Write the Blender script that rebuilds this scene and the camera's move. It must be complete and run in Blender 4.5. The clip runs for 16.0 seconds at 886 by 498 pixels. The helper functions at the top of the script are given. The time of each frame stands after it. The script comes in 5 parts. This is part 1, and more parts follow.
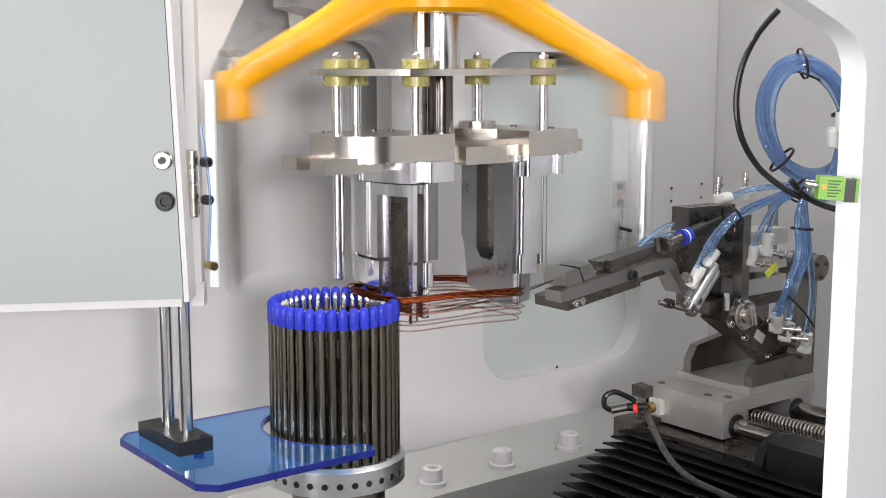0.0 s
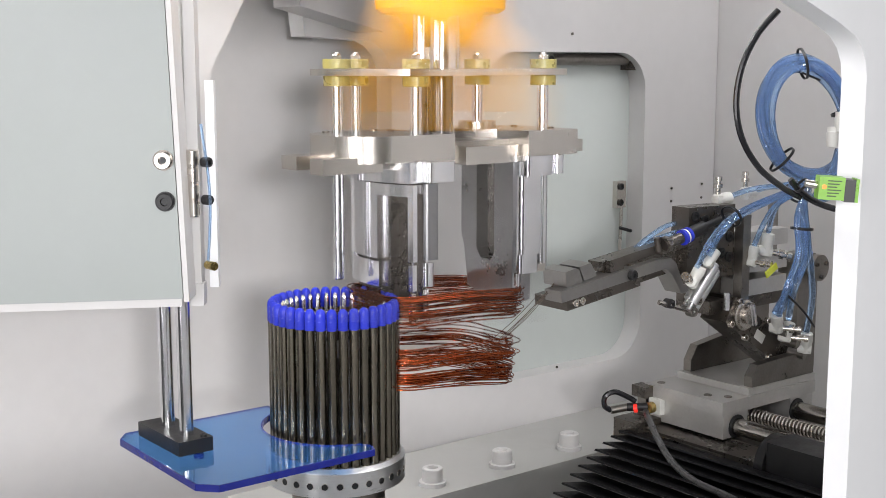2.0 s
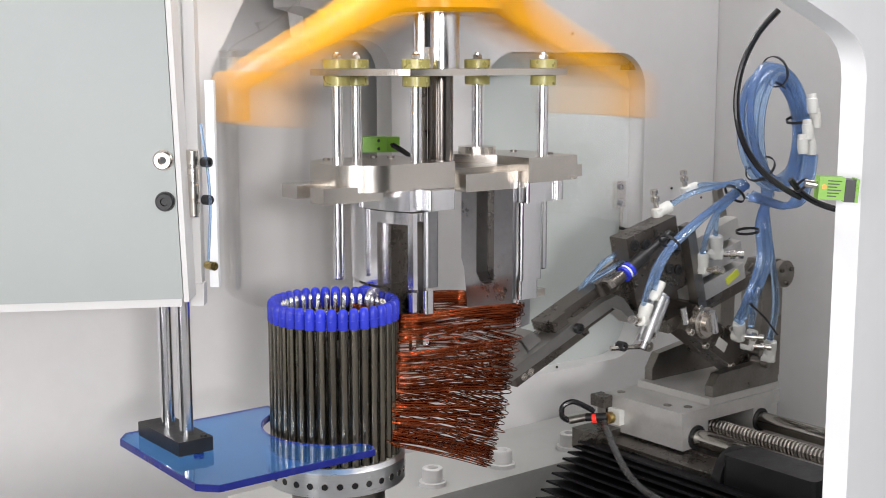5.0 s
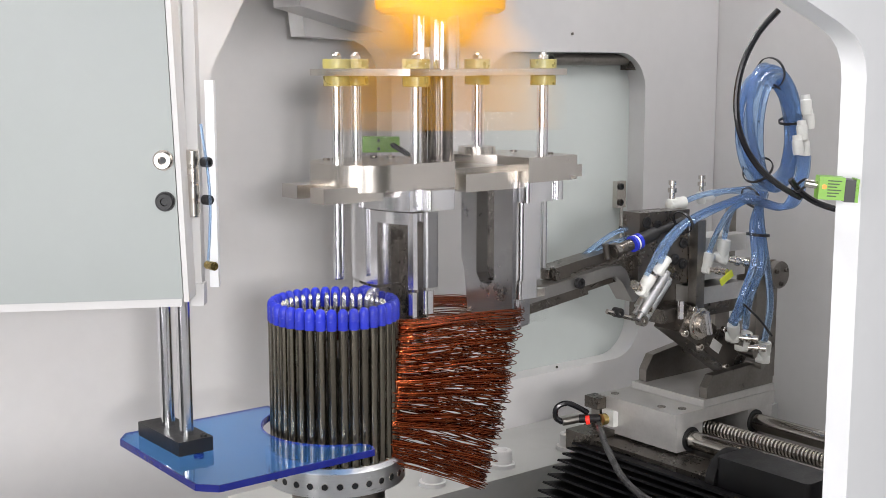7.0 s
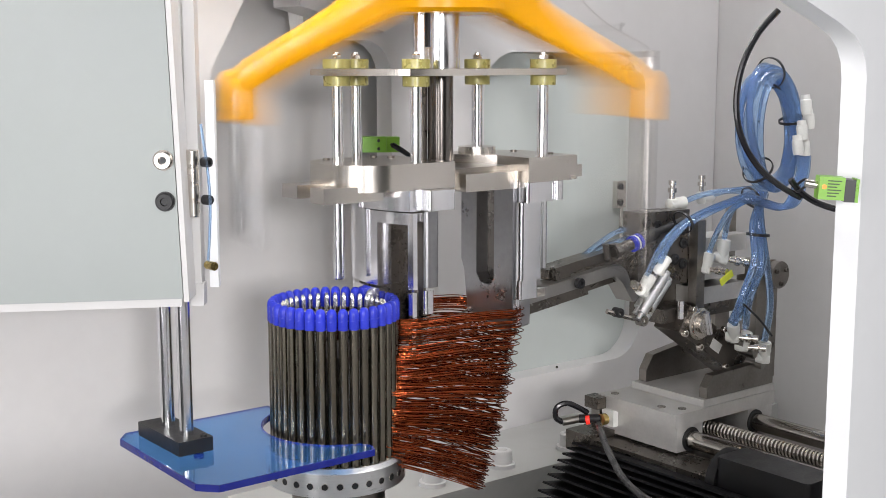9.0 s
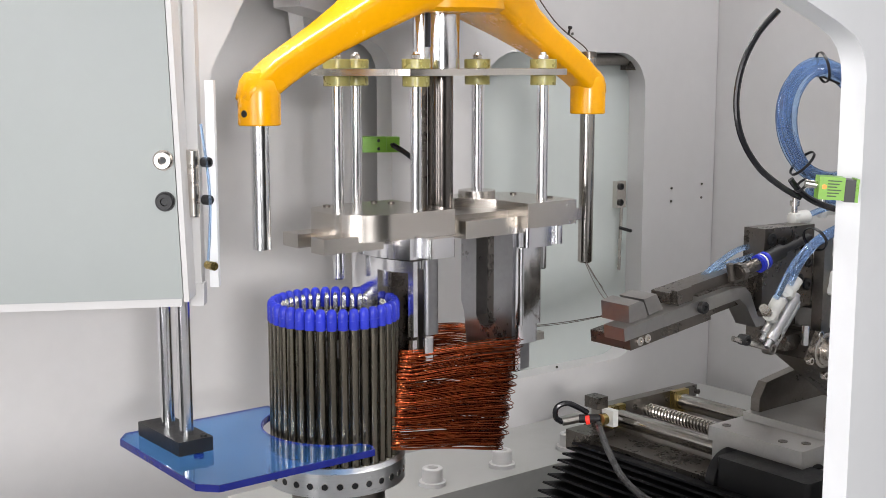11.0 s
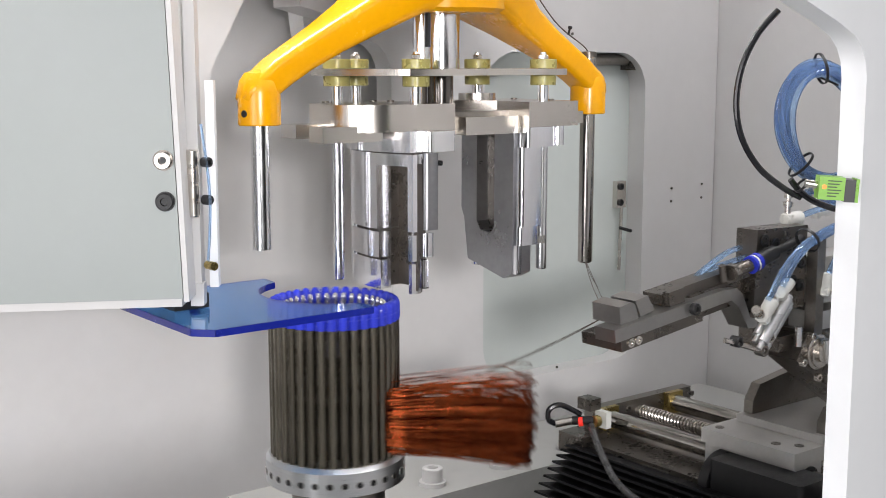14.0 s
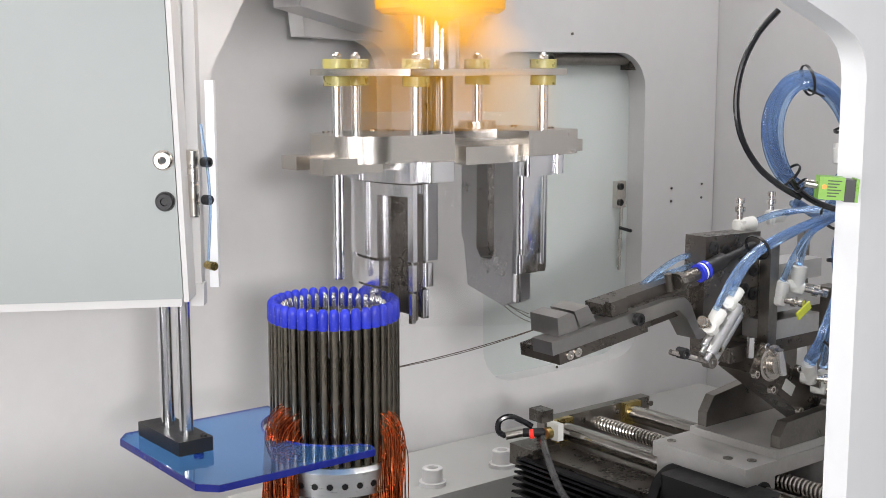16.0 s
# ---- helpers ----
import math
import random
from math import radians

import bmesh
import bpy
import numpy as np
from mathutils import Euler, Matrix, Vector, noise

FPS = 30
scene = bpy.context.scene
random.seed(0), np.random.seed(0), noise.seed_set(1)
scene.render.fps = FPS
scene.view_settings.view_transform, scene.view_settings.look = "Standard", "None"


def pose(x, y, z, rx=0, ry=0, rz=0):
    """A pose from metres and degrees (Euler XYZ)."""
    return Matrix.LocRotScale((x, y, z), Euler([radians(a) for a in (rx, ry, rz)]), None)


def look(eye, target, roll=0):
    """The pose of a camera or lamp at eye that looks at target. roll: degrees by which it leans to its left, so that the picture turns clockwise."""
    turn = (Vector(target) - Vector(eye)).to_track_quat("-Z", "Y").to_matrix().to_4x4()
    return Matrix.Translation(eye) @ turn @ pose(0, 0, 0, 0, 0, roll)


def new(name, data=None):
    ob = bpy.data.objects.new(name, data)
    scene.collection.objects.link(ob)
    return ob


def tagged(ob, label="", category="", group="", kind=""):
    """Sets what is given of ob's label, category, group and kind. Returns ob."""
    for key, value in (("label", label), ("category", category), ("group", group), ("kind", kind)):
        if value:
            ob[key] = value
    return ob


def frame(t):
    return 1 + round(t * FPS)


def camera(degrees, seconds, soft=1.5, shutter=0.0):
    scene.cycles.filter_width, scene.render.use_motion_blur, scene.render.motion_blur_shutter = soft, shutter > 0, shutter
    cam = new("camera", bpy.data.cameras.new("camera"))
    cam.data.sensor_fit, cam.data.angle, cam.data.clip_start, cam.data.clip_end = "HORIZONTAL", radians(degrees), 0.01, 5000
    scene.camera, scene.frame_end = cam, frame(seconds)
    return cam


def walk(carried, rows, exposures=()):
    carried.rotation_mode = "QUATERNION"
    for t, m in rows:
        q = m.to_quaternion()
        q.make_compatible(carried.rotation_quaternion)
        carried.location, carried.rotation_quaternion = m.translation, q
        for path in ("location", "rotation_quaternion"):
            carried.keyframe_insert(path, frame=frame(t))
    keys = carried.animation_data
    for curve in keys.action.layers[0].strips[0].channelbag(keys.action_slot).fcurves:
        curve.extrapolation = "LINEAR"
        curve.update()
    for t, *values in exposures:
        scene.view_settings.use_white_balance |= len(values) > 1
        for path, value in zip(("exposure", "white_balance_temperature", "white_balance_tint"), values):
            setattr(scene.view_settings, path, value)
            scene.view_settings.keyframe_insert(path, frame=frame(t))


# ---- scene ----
cam = camera(39.39, 16.0, soft=0.5, shutter=0.65)
EYE, AIM = (-0.6198, -0.9476, 0.45), (-0.00838, -0.17058, 0.30056)
walk(cam, [(0, look(EYE, AIM)), (16, look(EYE, AIM))], exposures=[(0, 0.0), (9.2, 0.0), (11.3, -0.07), (14.0, -0.07), (16, -0.03)])

# ---- light: bright factory hall, key aimed from cast shadows, three added fill lights ----
world = bpy.data.worlds.new("hall_light")
scene.world = world
world.use_nodes = True
world.node_tree.nodes["Background"].inputs[0].default_value = (0.95, 0.97, 1.0, 1)
world.node_tree.nodes["Background"].inputs[1].default_value = 0.31


def area(name, eye, target, sx, sy, watts, colour=(1, 1, 1)):
    d = bpy.data.lights.new(name, "AREA")
    d.shape, d.size, d.size_y, d.energy, d.color = "RECTANGLE", sx, sy, watts, colour
    ob = new(name, d)
    ob.matrix_world = look(eye, target)
    return ob


area("hall_lamp_key", (-1.0, -2.05, 0.62), (0.3, 0.1, 0.2), 0.24, 0.20, 36, (1.0, 0.98, 0.985))
# Unseen soft panel on the left, added to brighten side wall and formers.
area("fill_light_left", (-2.05, -1.15, 0.48), (0.3, 0.2, 0.25), 1.1, 1.2, 31, (1.0, 0.98, 1.0))
# Two unseen lights inside the cabinet, added to brighten back panel and rear wall.
area("fill_light_top", (0.42, -0.30, 1.08), (0.22, 0.25, 0.15), 0.9, 0.12, 6.0, (1.0, 0.985, 1.0))
area("fill_light_rear", (-0.22, 0.262, 0.95), (-0.10, 0.34, 0.20), 0.6, 0.05, 14.0, (1.0, 0.975, 0.97))

# ---- materials ----


def material(name, colour, rough=0.5, metal=0.0, var=0.12, scale=30.0, bump=0.05, rvar=0.1, trans=0.0, ior=1.45,
             stretch=(1, 1, 1), coat=0.0, dirt=0.0, dirt_colour=(0.1, 0.09, 0.08), island=0.0):
    m = bpy.data.materials.new(name)
    m.use_nodes = True
    nt = m.node_tree
    bs = nt.nodes["Principled BSDF"]
    co = nt.nodes.new("ShaderNodeTexCoord")
    mp = nt.nodes.new("ShaderNodeMapping")
    mp.inputs["Scale"].default_value = stretch
    nt.links.new(co.outputs["Object"], mp.inputs[0])
    n1 = nt.nodes.new("ShaderNodeTexNoise")
    n1.inputs["Scale"].default_value, n1.inputs["Detail"].default_value = scale, 6
    n2 = nt.nodes.new("ShaderNodeTexNoise")
    n2.inputs["Scale"].default_value, n2.inputs["Detail"].default_value = scale * 9, 3
    for n in (n1, n2):
        nt.links.new(mp.outputs[0], n.inputs["Vector"])
    add = nt.nodes.new("ShaderNodeMath")
    add.operation = "MULTIPLY_ADD"
    nt.links.new(n2.outputs[0], add.inputs[0])
    add.inputs[1].default_value = 0.5
    nt.links.new(n1.outputs[0], add.inputs[2])
    mr = nt.nodes.new("ShaderNodeMapRange")
    mr.inputs[1].default_value, mr.inputs[2].default_value = 0.5, 1.0
    mr.inputs[3].default_value, mr.inputs[4].default_value = 1 - var, 1 + var
    nt.links.new(add.outputs[0], mr.inputs[0])
    mul = nt.nodes.new("ShaderNodeVectorMath")
    mul.operation = "SCALE"
    mul.inputs[0].default_value = colour
    nt.links.new(mr.outputs[0], mul.inputs["Scale"])
    last = mul.outputs[0]
    if island:
        geo = nt.nodes.new("ShaderNodeObjectInfo")
        m2 = nt.nodes.new("ShaderNodeMapRange")
        m2.inputs[3].default_value, m2.inputs[4].default_value = 1 - island, 1 + island
        nt.links.new(geo.outputs["Random"], m2.inputs[0])
        s2 = nt.nodes.new("ShaderNodeVectorMath")
        s2.operation = "SCALE"
        nt.links.new(last, s2.inputs[0])
        nt.links.new(m2.outputs[0], s2.inputs["Scale"])
        last = s2.outputs[0]
    if dirt:
        n3 = nt.nodes.new("ShaderNodeTexNoise")
        n3.inputs["Scale"].default_value, n3.inputs["Detail"].default_value, n3.inputs["Roughness"].default_value = scale * 0.6, 8, 0.7
        nt.links.new(co.outputs["Object"], n3.inputs["Vector"])
        m3 = nt.nodes.new("ShaderNodeMapRange")
        m3.inputs[1].default_value, m3.inputs[2].default_value = 0.55, 0.75
        m3.inputs[4].default_value = dirt
        nt.links.new(n3.outputs[0], m3.inputs[0])
        mix = nt.nodes.new("ShaderNodeMix")
        mix.data_type = "RGBA"
        nt.links.new(m3.outputs[0], mix.inputs["Factor"])
        nt.links.new(last, mix.inputs[6])
        mix.inputs[7].default_value = (*dirt_colour, 1)
        last = mix.outputs[2]
    nt.links.new(last, bs.inputs["Base Color"])
    r = nt.nodes.new("ShaderNodeMapRange")
    r.inputs[1].default_value, r.inputs[2].default_value = 0.5, 1.0
    r.inputs[3].default_value, r.inputs[4].default_value = max(0.02, rough - rvar), min(1, rough + rvar)
    nt.links.new(add.outputs[0], r.inputs[0])
    nt.links.new(r.outputs[0], bs.inputs["Roughness"])
    bs.inputs["Metallic"].default_value = metal
    bs.inputs["Transmission Weight"].default_value = trans
    bs.inputs["IOR"].default_value = ior
    bs.inputs["Coat Weight"].default_value = coat
    if bump:
        b = nt.nodes.new("ShaderNodeBump")
        b.inputs["Strength"].default_value, b.inputs["Distance"].default_value = bump, 0.001
        nt.links.new(n2.outputs[0], b.inputs["Height"])
        nt.links.new(b.outputs[0], bs.inputs["Normal"])
    return m


def glow(name, colour, strength):
    m = material(name, colour, 0.4)
    bs = m.node_tree.nodes["Principled BSDF"]
    bs.inputs["Emission Color"].default_value = (*colour, 1)
    bs.inputs["Emission Strength"].default_value = strength
    return m


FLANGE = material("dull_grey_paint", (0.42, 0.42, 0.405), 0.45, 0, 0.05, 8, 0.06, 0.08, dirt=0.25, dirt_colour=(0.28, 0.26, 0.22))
PAINT = material("light_grey_paint", (0.595, 0.585, 0.58), 0.42, 0, 0.03, 6, 0.10, 0.08, dirt=0.06, dirt_colour=(0.45, 0.43, 0.40))
PAINT_DOOR = material("grey_green_paint", (0.325, 0.352, 0.342), 0.38, 0, 0.025, 5, 0.12, 0.06)
PAINT_REAR = material("pale_green_grey_paint", (0.485, 0.52, 0.50), 0.40, 0, 0.025, 5, 0.12, 0.06)
PAINT_WHITE = material("white_powder_paint", (0.79, 0.80, 0.815), 0.5, 0, 0.02, 8, 0.10, 0.08)
YELLOW = material("yellow_gloss_paint", (0.72, 0.325, 0.0), 0.24, 0, 0.05, 25, 0.02, 0.05)
SPINDLE = material("oiled_spindle_steel", (0.16, 0.145, 0.135), 0.2, 1, 0.1, 30, 0.02, 0.06)
STEEL = material("ground_steel", (0.66, 0.62, 0.57), 0.25, 1, 0.05, 10, 0.0, 0.03)
POLISHED = material("polished_former_steel", (0.88, 0.88, 0.90), 0.16, 1, 0.06, 30, 0.02, 0.06, stretch=(1, 1, 0.15))
FORMER_DARK = material("former_grey_steel", (0.36, 0.36, 0.37), 0.34, 1, 0.14, 18, 0.025, 0.10)
CHROME = material("hard_chrome", (0.82, 0.82, 0.83), 0.17, 1, 0.04, 40, 0.01, 0.04)
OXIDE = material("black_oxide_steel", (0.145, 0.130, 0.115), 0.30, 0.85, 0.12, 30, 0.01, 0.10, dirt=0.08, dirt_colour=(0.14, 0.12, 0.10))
DARK_STEEL = material("worn_grey_steel", (0.28, 0.262, 0.24), 0.36, 1, 0.18, 35, 0.03, 0.10, dirt=0.10, dirt_colour=(0.12, 0.105, 0.09))
CARRIAGE = material("machined_grey_plate", (0.60, 0.59, 0.57), 0.40, 0.6, 0.08, 30, 0.02, 0.08, dirt=0.2, dirt_colour=(0.25, 0.23, 0.2))
BLACK = material("black_plastic", (0.015, 0.015, 0.016), 0.40, 0, 0.2, 40, 0.05)
RUBBER = material("black_bellows_cloth", (0.008, 0.008, 0.009), 0.55, 0, 0.25, 50, 0.15)
RUBBER.node_tree.nodes["Principled BSDF"].inputs["Specular IOR Level"].default_value = 0.2
JAW = material("bright_jaw_steel", (0.36, 0.35, 0.335), 0.33, 0.92, 0.08, 20, 0.01, 0.05)
RAIL = material("oiled_rail_steel", (0.42, 0.40, 0.37), 0.16, 1, 0.10, 20, 0.0, 0.04)
NYLON = material("amber_nylon", (0.52, 0.47, 0.16), 0.3, 0, 0.04, 20, 0.0, trans=0.45)
PIN = material("dark_bronze_pin", (0.165, 0.148, 0.118), 0.27, 1, 0.10, 40, 0.0, 0.05, stretch=(1, 1, 0.1), island=0.15)
CAP = material("blue_plastic_cap", (0.030, 0.045, 0.50), 0.22, 0, 0.06, 40, 0.0, island=0.12)
ALU = material("machined_aluminium", (0.70, 0.71, 0.72), 0.32, 1, 0.05, 50, 0.03, 0.06, stretch=(1, 1, 10))
ACRYLIC = material("blue_acrylic", (0.15, 0.42, 0.88), 0.05, 0, 0.02, 20, 0.0, 0.03, trans=0.93, ior=1.49)
ACRYLIC_EDGE = material("blue_acrylic_edge", (0.012, 0.024, 0.30), 0.2, 0, 0.05, 40, 0.0, trans=0.3)
COPPER = material("enamelled_copper", (0.34, 0.078, 0.026), 0.20, 1, 0.25, 120, 0.0, 0.06, island=0.45)
WIRE = material("bare_grey_wire", (0.13, 0.10, 0.08), 0.35, 0.8, 0.15, 90, 0.0)
TUBE = material("clear_blue_tube", (0.50, 0.69, 0.96), 0.07, 0, 0.04, 30, 0.0, 0.03, trans=0.86, ior=1.35)
FITTING = material("white_plastic_fitting", (0.72, 0.72, 0.68), 0.38, 0, 0.05, 60, 0.03)
GREEN = material("green_sensor_plastic", (0.19, 0.42, 0.04), 0.35, 0, 0.08, 60, 0.03)
BRASS = material("brass", (0.55, 0.42, 0.16), 0.30, 1, 0.12, 60, 0.03)
RED_LED = glow("red_lamp", (0.8, 0.03, 0.02), 0.6)
ORANGE_LED = glow("orange_lamp", (0.9, 0.18, 0.02), 1.2)
CABLE = material("black_cable", (0.012, 0.012, 0.014), 0.18, 0, 0.1, 60, 0.03)
CABLE_GREY = material("grey_cable", (0.07, 0.07, 0.07), 0.3, 0, 0.1, 60, 0.03)
YELLOW_TAG = material("yellow_tag_plastic", (0.75, 0.80, 0.08), 0.4, 0, 0.1, 50, 0.03)
PRINT = material("dark_print", (0.05, 0.09, 0.02), 0.5, 0, 0.05, 50, 0.0)
HALL = material("hall_wall_paint", (0.30, 0.30, 0.30), 0.7, 0, 0.06, 2, 0.05)
HALL_FLOOR = material("hall_floor_epoxy", (0.25, 0.27, 0.26), 0.4, 0, 0.10, 2, 0.03)
HALL_DARK = material("dark_machine_paint", (0.05, 0.055, 0.06), 0.5, 0, 0.10, 3, 0.03)

# ---- mesh helpers ----


def finish(bm, name, mat, bevel=0.0, smooth=False, segs=2):
    if bevel:
        es = [e for e in bm.edges if len(e.link_faces) == 2 and e.calc_face_angle(0) > 0.6]
        bmesh.ops.bevel(bm, geom=es, offset=bevel, segments=segs, profile=0.5, affect="EDGES", clamp_overlap=True)
    bmesh.ops.recalc_face_normals(bm, faces=bm.faces)
    me = bpy.data.meshes.new(name)
    bm.to_mesh(me)
    bm.free()
    me.materials.append(mat)
    for p in me.polygons:
        p.use_smooth = True
    if not smooth:
        me.set_sharp_from_angle(angle=radians(32))
    return me


def part(name, bm, mat, parent=None, label="", bevel=0.0, smooth=False, segs=2):
    ob = new(name, finish(bm, name, mat, bevel, smooth, segs))
    ob.parent = parent
    if label:
        ob["label"] = label
    return ob


def share(name, me, parent, m=None, label=""):
    ob = new(name, me)
    ob.parent = parent
    if m is not None:
        ob.matrix_basis = m
    if label:
        ob["label"] = label
    return ob


def thing(name, label, category, group="", kind="", at=None):
    ob = tagged(new(name), label, category, group, kind)
    ob.empty_display_size = 0.02
    if at is not None:
        ob.matrix_basis = at
    return ob


def box(x0, x1, y0, y1, z0, z1, bm=None, m=None):
    bm = bm or bmesh.new()
    vs = [bm.verts.new((x, y, z)) for z in (z0, z1) for x, y in ((x0, y0), (x1, y0), (x1, y1), (x0, y1))]
    if m is not None:
        for v in vs:
            v.co = m @ v.co
    for f in ((0, 1, 2, 3), (4, 7, 6, 5), (0, 4, 5, 1), (1, 5, 6, 2), (2, 6, 7, 3), (3, 7, 4, 0)):
        bm.faces.new([vs[i] for i in f])
    return bm


def prism(poly, z0, z1, bm=None, m=None):
    bm = bm or bmesh.new()
    a = [bm.verts.new((x, y, z0)) for x, y in poly]
    b = [bm.verts.new((x, y, z1)) for x, y in poly]
    if m is not None:
        for v in a + b:
            v.co = m @ v.co
    bm.faces.new(a), bm.faces.new(b)
    for i in range(len(poly)):
        j = (i + 1) % len(poly)
        bm.faces.new((a[i], a[j], b[j], b[i]))
    return bm


def rounded(x0, x1, y0, y1, r, n=5, corners=(1, 1, 1, 1)):
    """Rectangle outline; corners (x1y0, x1y1, x0y1, x0y0) rounded where 1."""
    out = []
    for (cx, cy, a0), on, (px, py) in zip(((x1 - r, y0 + r, -90), (x1 - r, y1 - r, 0), (x0 + r, y1 - r, 90), (x0 + r, y0 + r, 180)),
                                         corners, ((x1, y0), (x1, y1), (x0, y1), (x0, y0))):
        if not on:
            out.append((px, py))
            continue
        for i in range(n + 1):
            a = radians(a0 + 90 * i / n)
            out.append((cx + r * math.cos(a), cy + r * math.sin(a)))
    return out


def cyl(p0, p1, r, r1=None, n=20, bm=None):
    return lathe(p0, p1, [(0, r), (1, r if r1 is None else r1)], n, bm, unit=True)


def lathe(p0, p1, profile, n=24, bm=None, unit=False, caps=True):
    """Profile of (distance along p0-p1, radius); unit: distances as shares of the length."""
    bm = bm or bmesh.new()
    p0, p1 = Vector(p0), Vector(p1)
    d = p1 - p0
    q = d.to_track_quat("Z", "Y").to_matrix()
    rings = []
    for s, r in profile:
        c = p0 + (d * s if unit else d.normalized() * s)
        rings.append([bm.verts.new(c + q @ Vector((r * math.cos(2 * math.pi * i / n), r * math.sin(2 * math.pi * i / n), 0))) for i in range(n)])
    for a, b in zip(rings, rings[1:]):
        for i in range(n):
            bm.faces.new((a[i], a[(i + 1) % n], b[(i + 1) % n], b[i]))
    if caps:
        bm.faces.new(rings[0]), bm.faces.new(rings[-1])
    return bm


def spline(pts, n=8, closed=False):
    ps = [Vector(p) for p in pts]
    out, k = [], len(ps)
    for i in range(k if closed else k - 1):
        a, b, c, d = (ps[(i + j) % k] if closed else ps[min(max(i + j, 0), k - 1)] for j in (-1, 0, 1, 2))
        for s in range(n):
            t = s / n
            out.append(0.5 * ((2 * b) + (c - a) * t + (2 * a - 5 * b + 4 * c - d) * t * t + (3 * b - a - 3 * c + d) * t ** 3))
    if not closed:
        out.append(ps[-1])
    return out


def sweep(pts, r, n=8, bm=None, closed=False):
    bm = bm or bmesh.new()
    k = len(pts)
    rings, side = [], None
    for i, p in enumerate(pts):
        a = pts[(i - 1) % k] if closed or i else pts[0]
        b = pts[(i + 1) % k] if closed or i < k - 1 else pts[-1]
        t = (b - a).normalized()
        if side is None:
            side = t.orthogonal().normalized()
        side = (side - t * side.dot(t)).normalized()
        up = t.cross(side)
        rings.append([bm.verts.new(p + r * (math.cos(2 * math.pi * j / n) * side + math.sin(2 * math.pi * j / n) * up)) for j in range(n)])
    for i in range(k if closed else k - 1):
        a, b = rings[i], rings[(i + 1) % k]
        for j in range(n):
            bm.faces.new((a[j], a[(j + 1) % n], b[(j + 1) % n], b[j]))
    if not closed:
        bm.faces.new(rings[0]), bm.faces.new(rings[-1])
    return bm


def hexbolt(p, d, r, h, bm=None):
    return lathe(p, Vector(p) + Vector(d) * h, [(0, r), (h * 0.85, r), (h, r * 0.85)], 6, bm)


def socket(p, d, r, h, bm=None):
    """Cap screw head with a recessed socket."""
    return lathe(p, Vector(p) + Vector(d) * h, [(0, r), (h * 0.9, r), (h, r * 0.92), (h, r * 0.5), (h * 0.45, r * 0.45)], 14, bm)


def based(ob, x, y, z):
    """Puts a thing's origin at its base, its parts staying where they were built."""
    ob.location = (x, y, z)
    for c in ob.children:
        c.matrix_parent_inverse = Matrix.Translation((-x, -y, -z))
    return ob


def setting(name, bm, mat, label, category, bevel=0.0):
    return tagged(part(name, bm, mat, None, "", bevel), label, category, kind="structure")


# ---- hall and cabinet ----
def xz_panel(outline, holes, y0, y1, name, mat):
    """Upright panel in the XZ plane, with holes, from filled curves."""
    cu = bpy.data.curves.new(name, "CURVE")
    cu.dimensions, cu.fill_mode, cu.extrude = "2D", "BOTH", abs(y1 - y0) / 2
    for pts in (outline, *holes):
        sp = cu.splines.new("POLY")
        sp.points.add(len(pts) - 1)
        for q, (x, z) in zip(sp.points, pts):
            q.co = (x, z, 0, 1)
        sp.use_cyclic_u = True
    tmp = bpy.data.objects.new(name, cu)
    scene.collection.objects.link(tmp)
    me = bpy.data.meshes.new_from_object(tmp.evaluated_get(bpy.context.evaluated_depsgraph_get()))
    bpy.data.objects.remove(tmp)
    me.transform(Matrix.Translation((0, (y0 + y1) / 2, 0)) @ Matrix.Rotation(radians(90), 4, "X"))
    me.materials.clear()
    me.materials.append(mat)
    for p in me.polygons:
        p.use_smooth = True
    me.set_sharp_from_angle(angle=radians(32))
    return new(name, me)


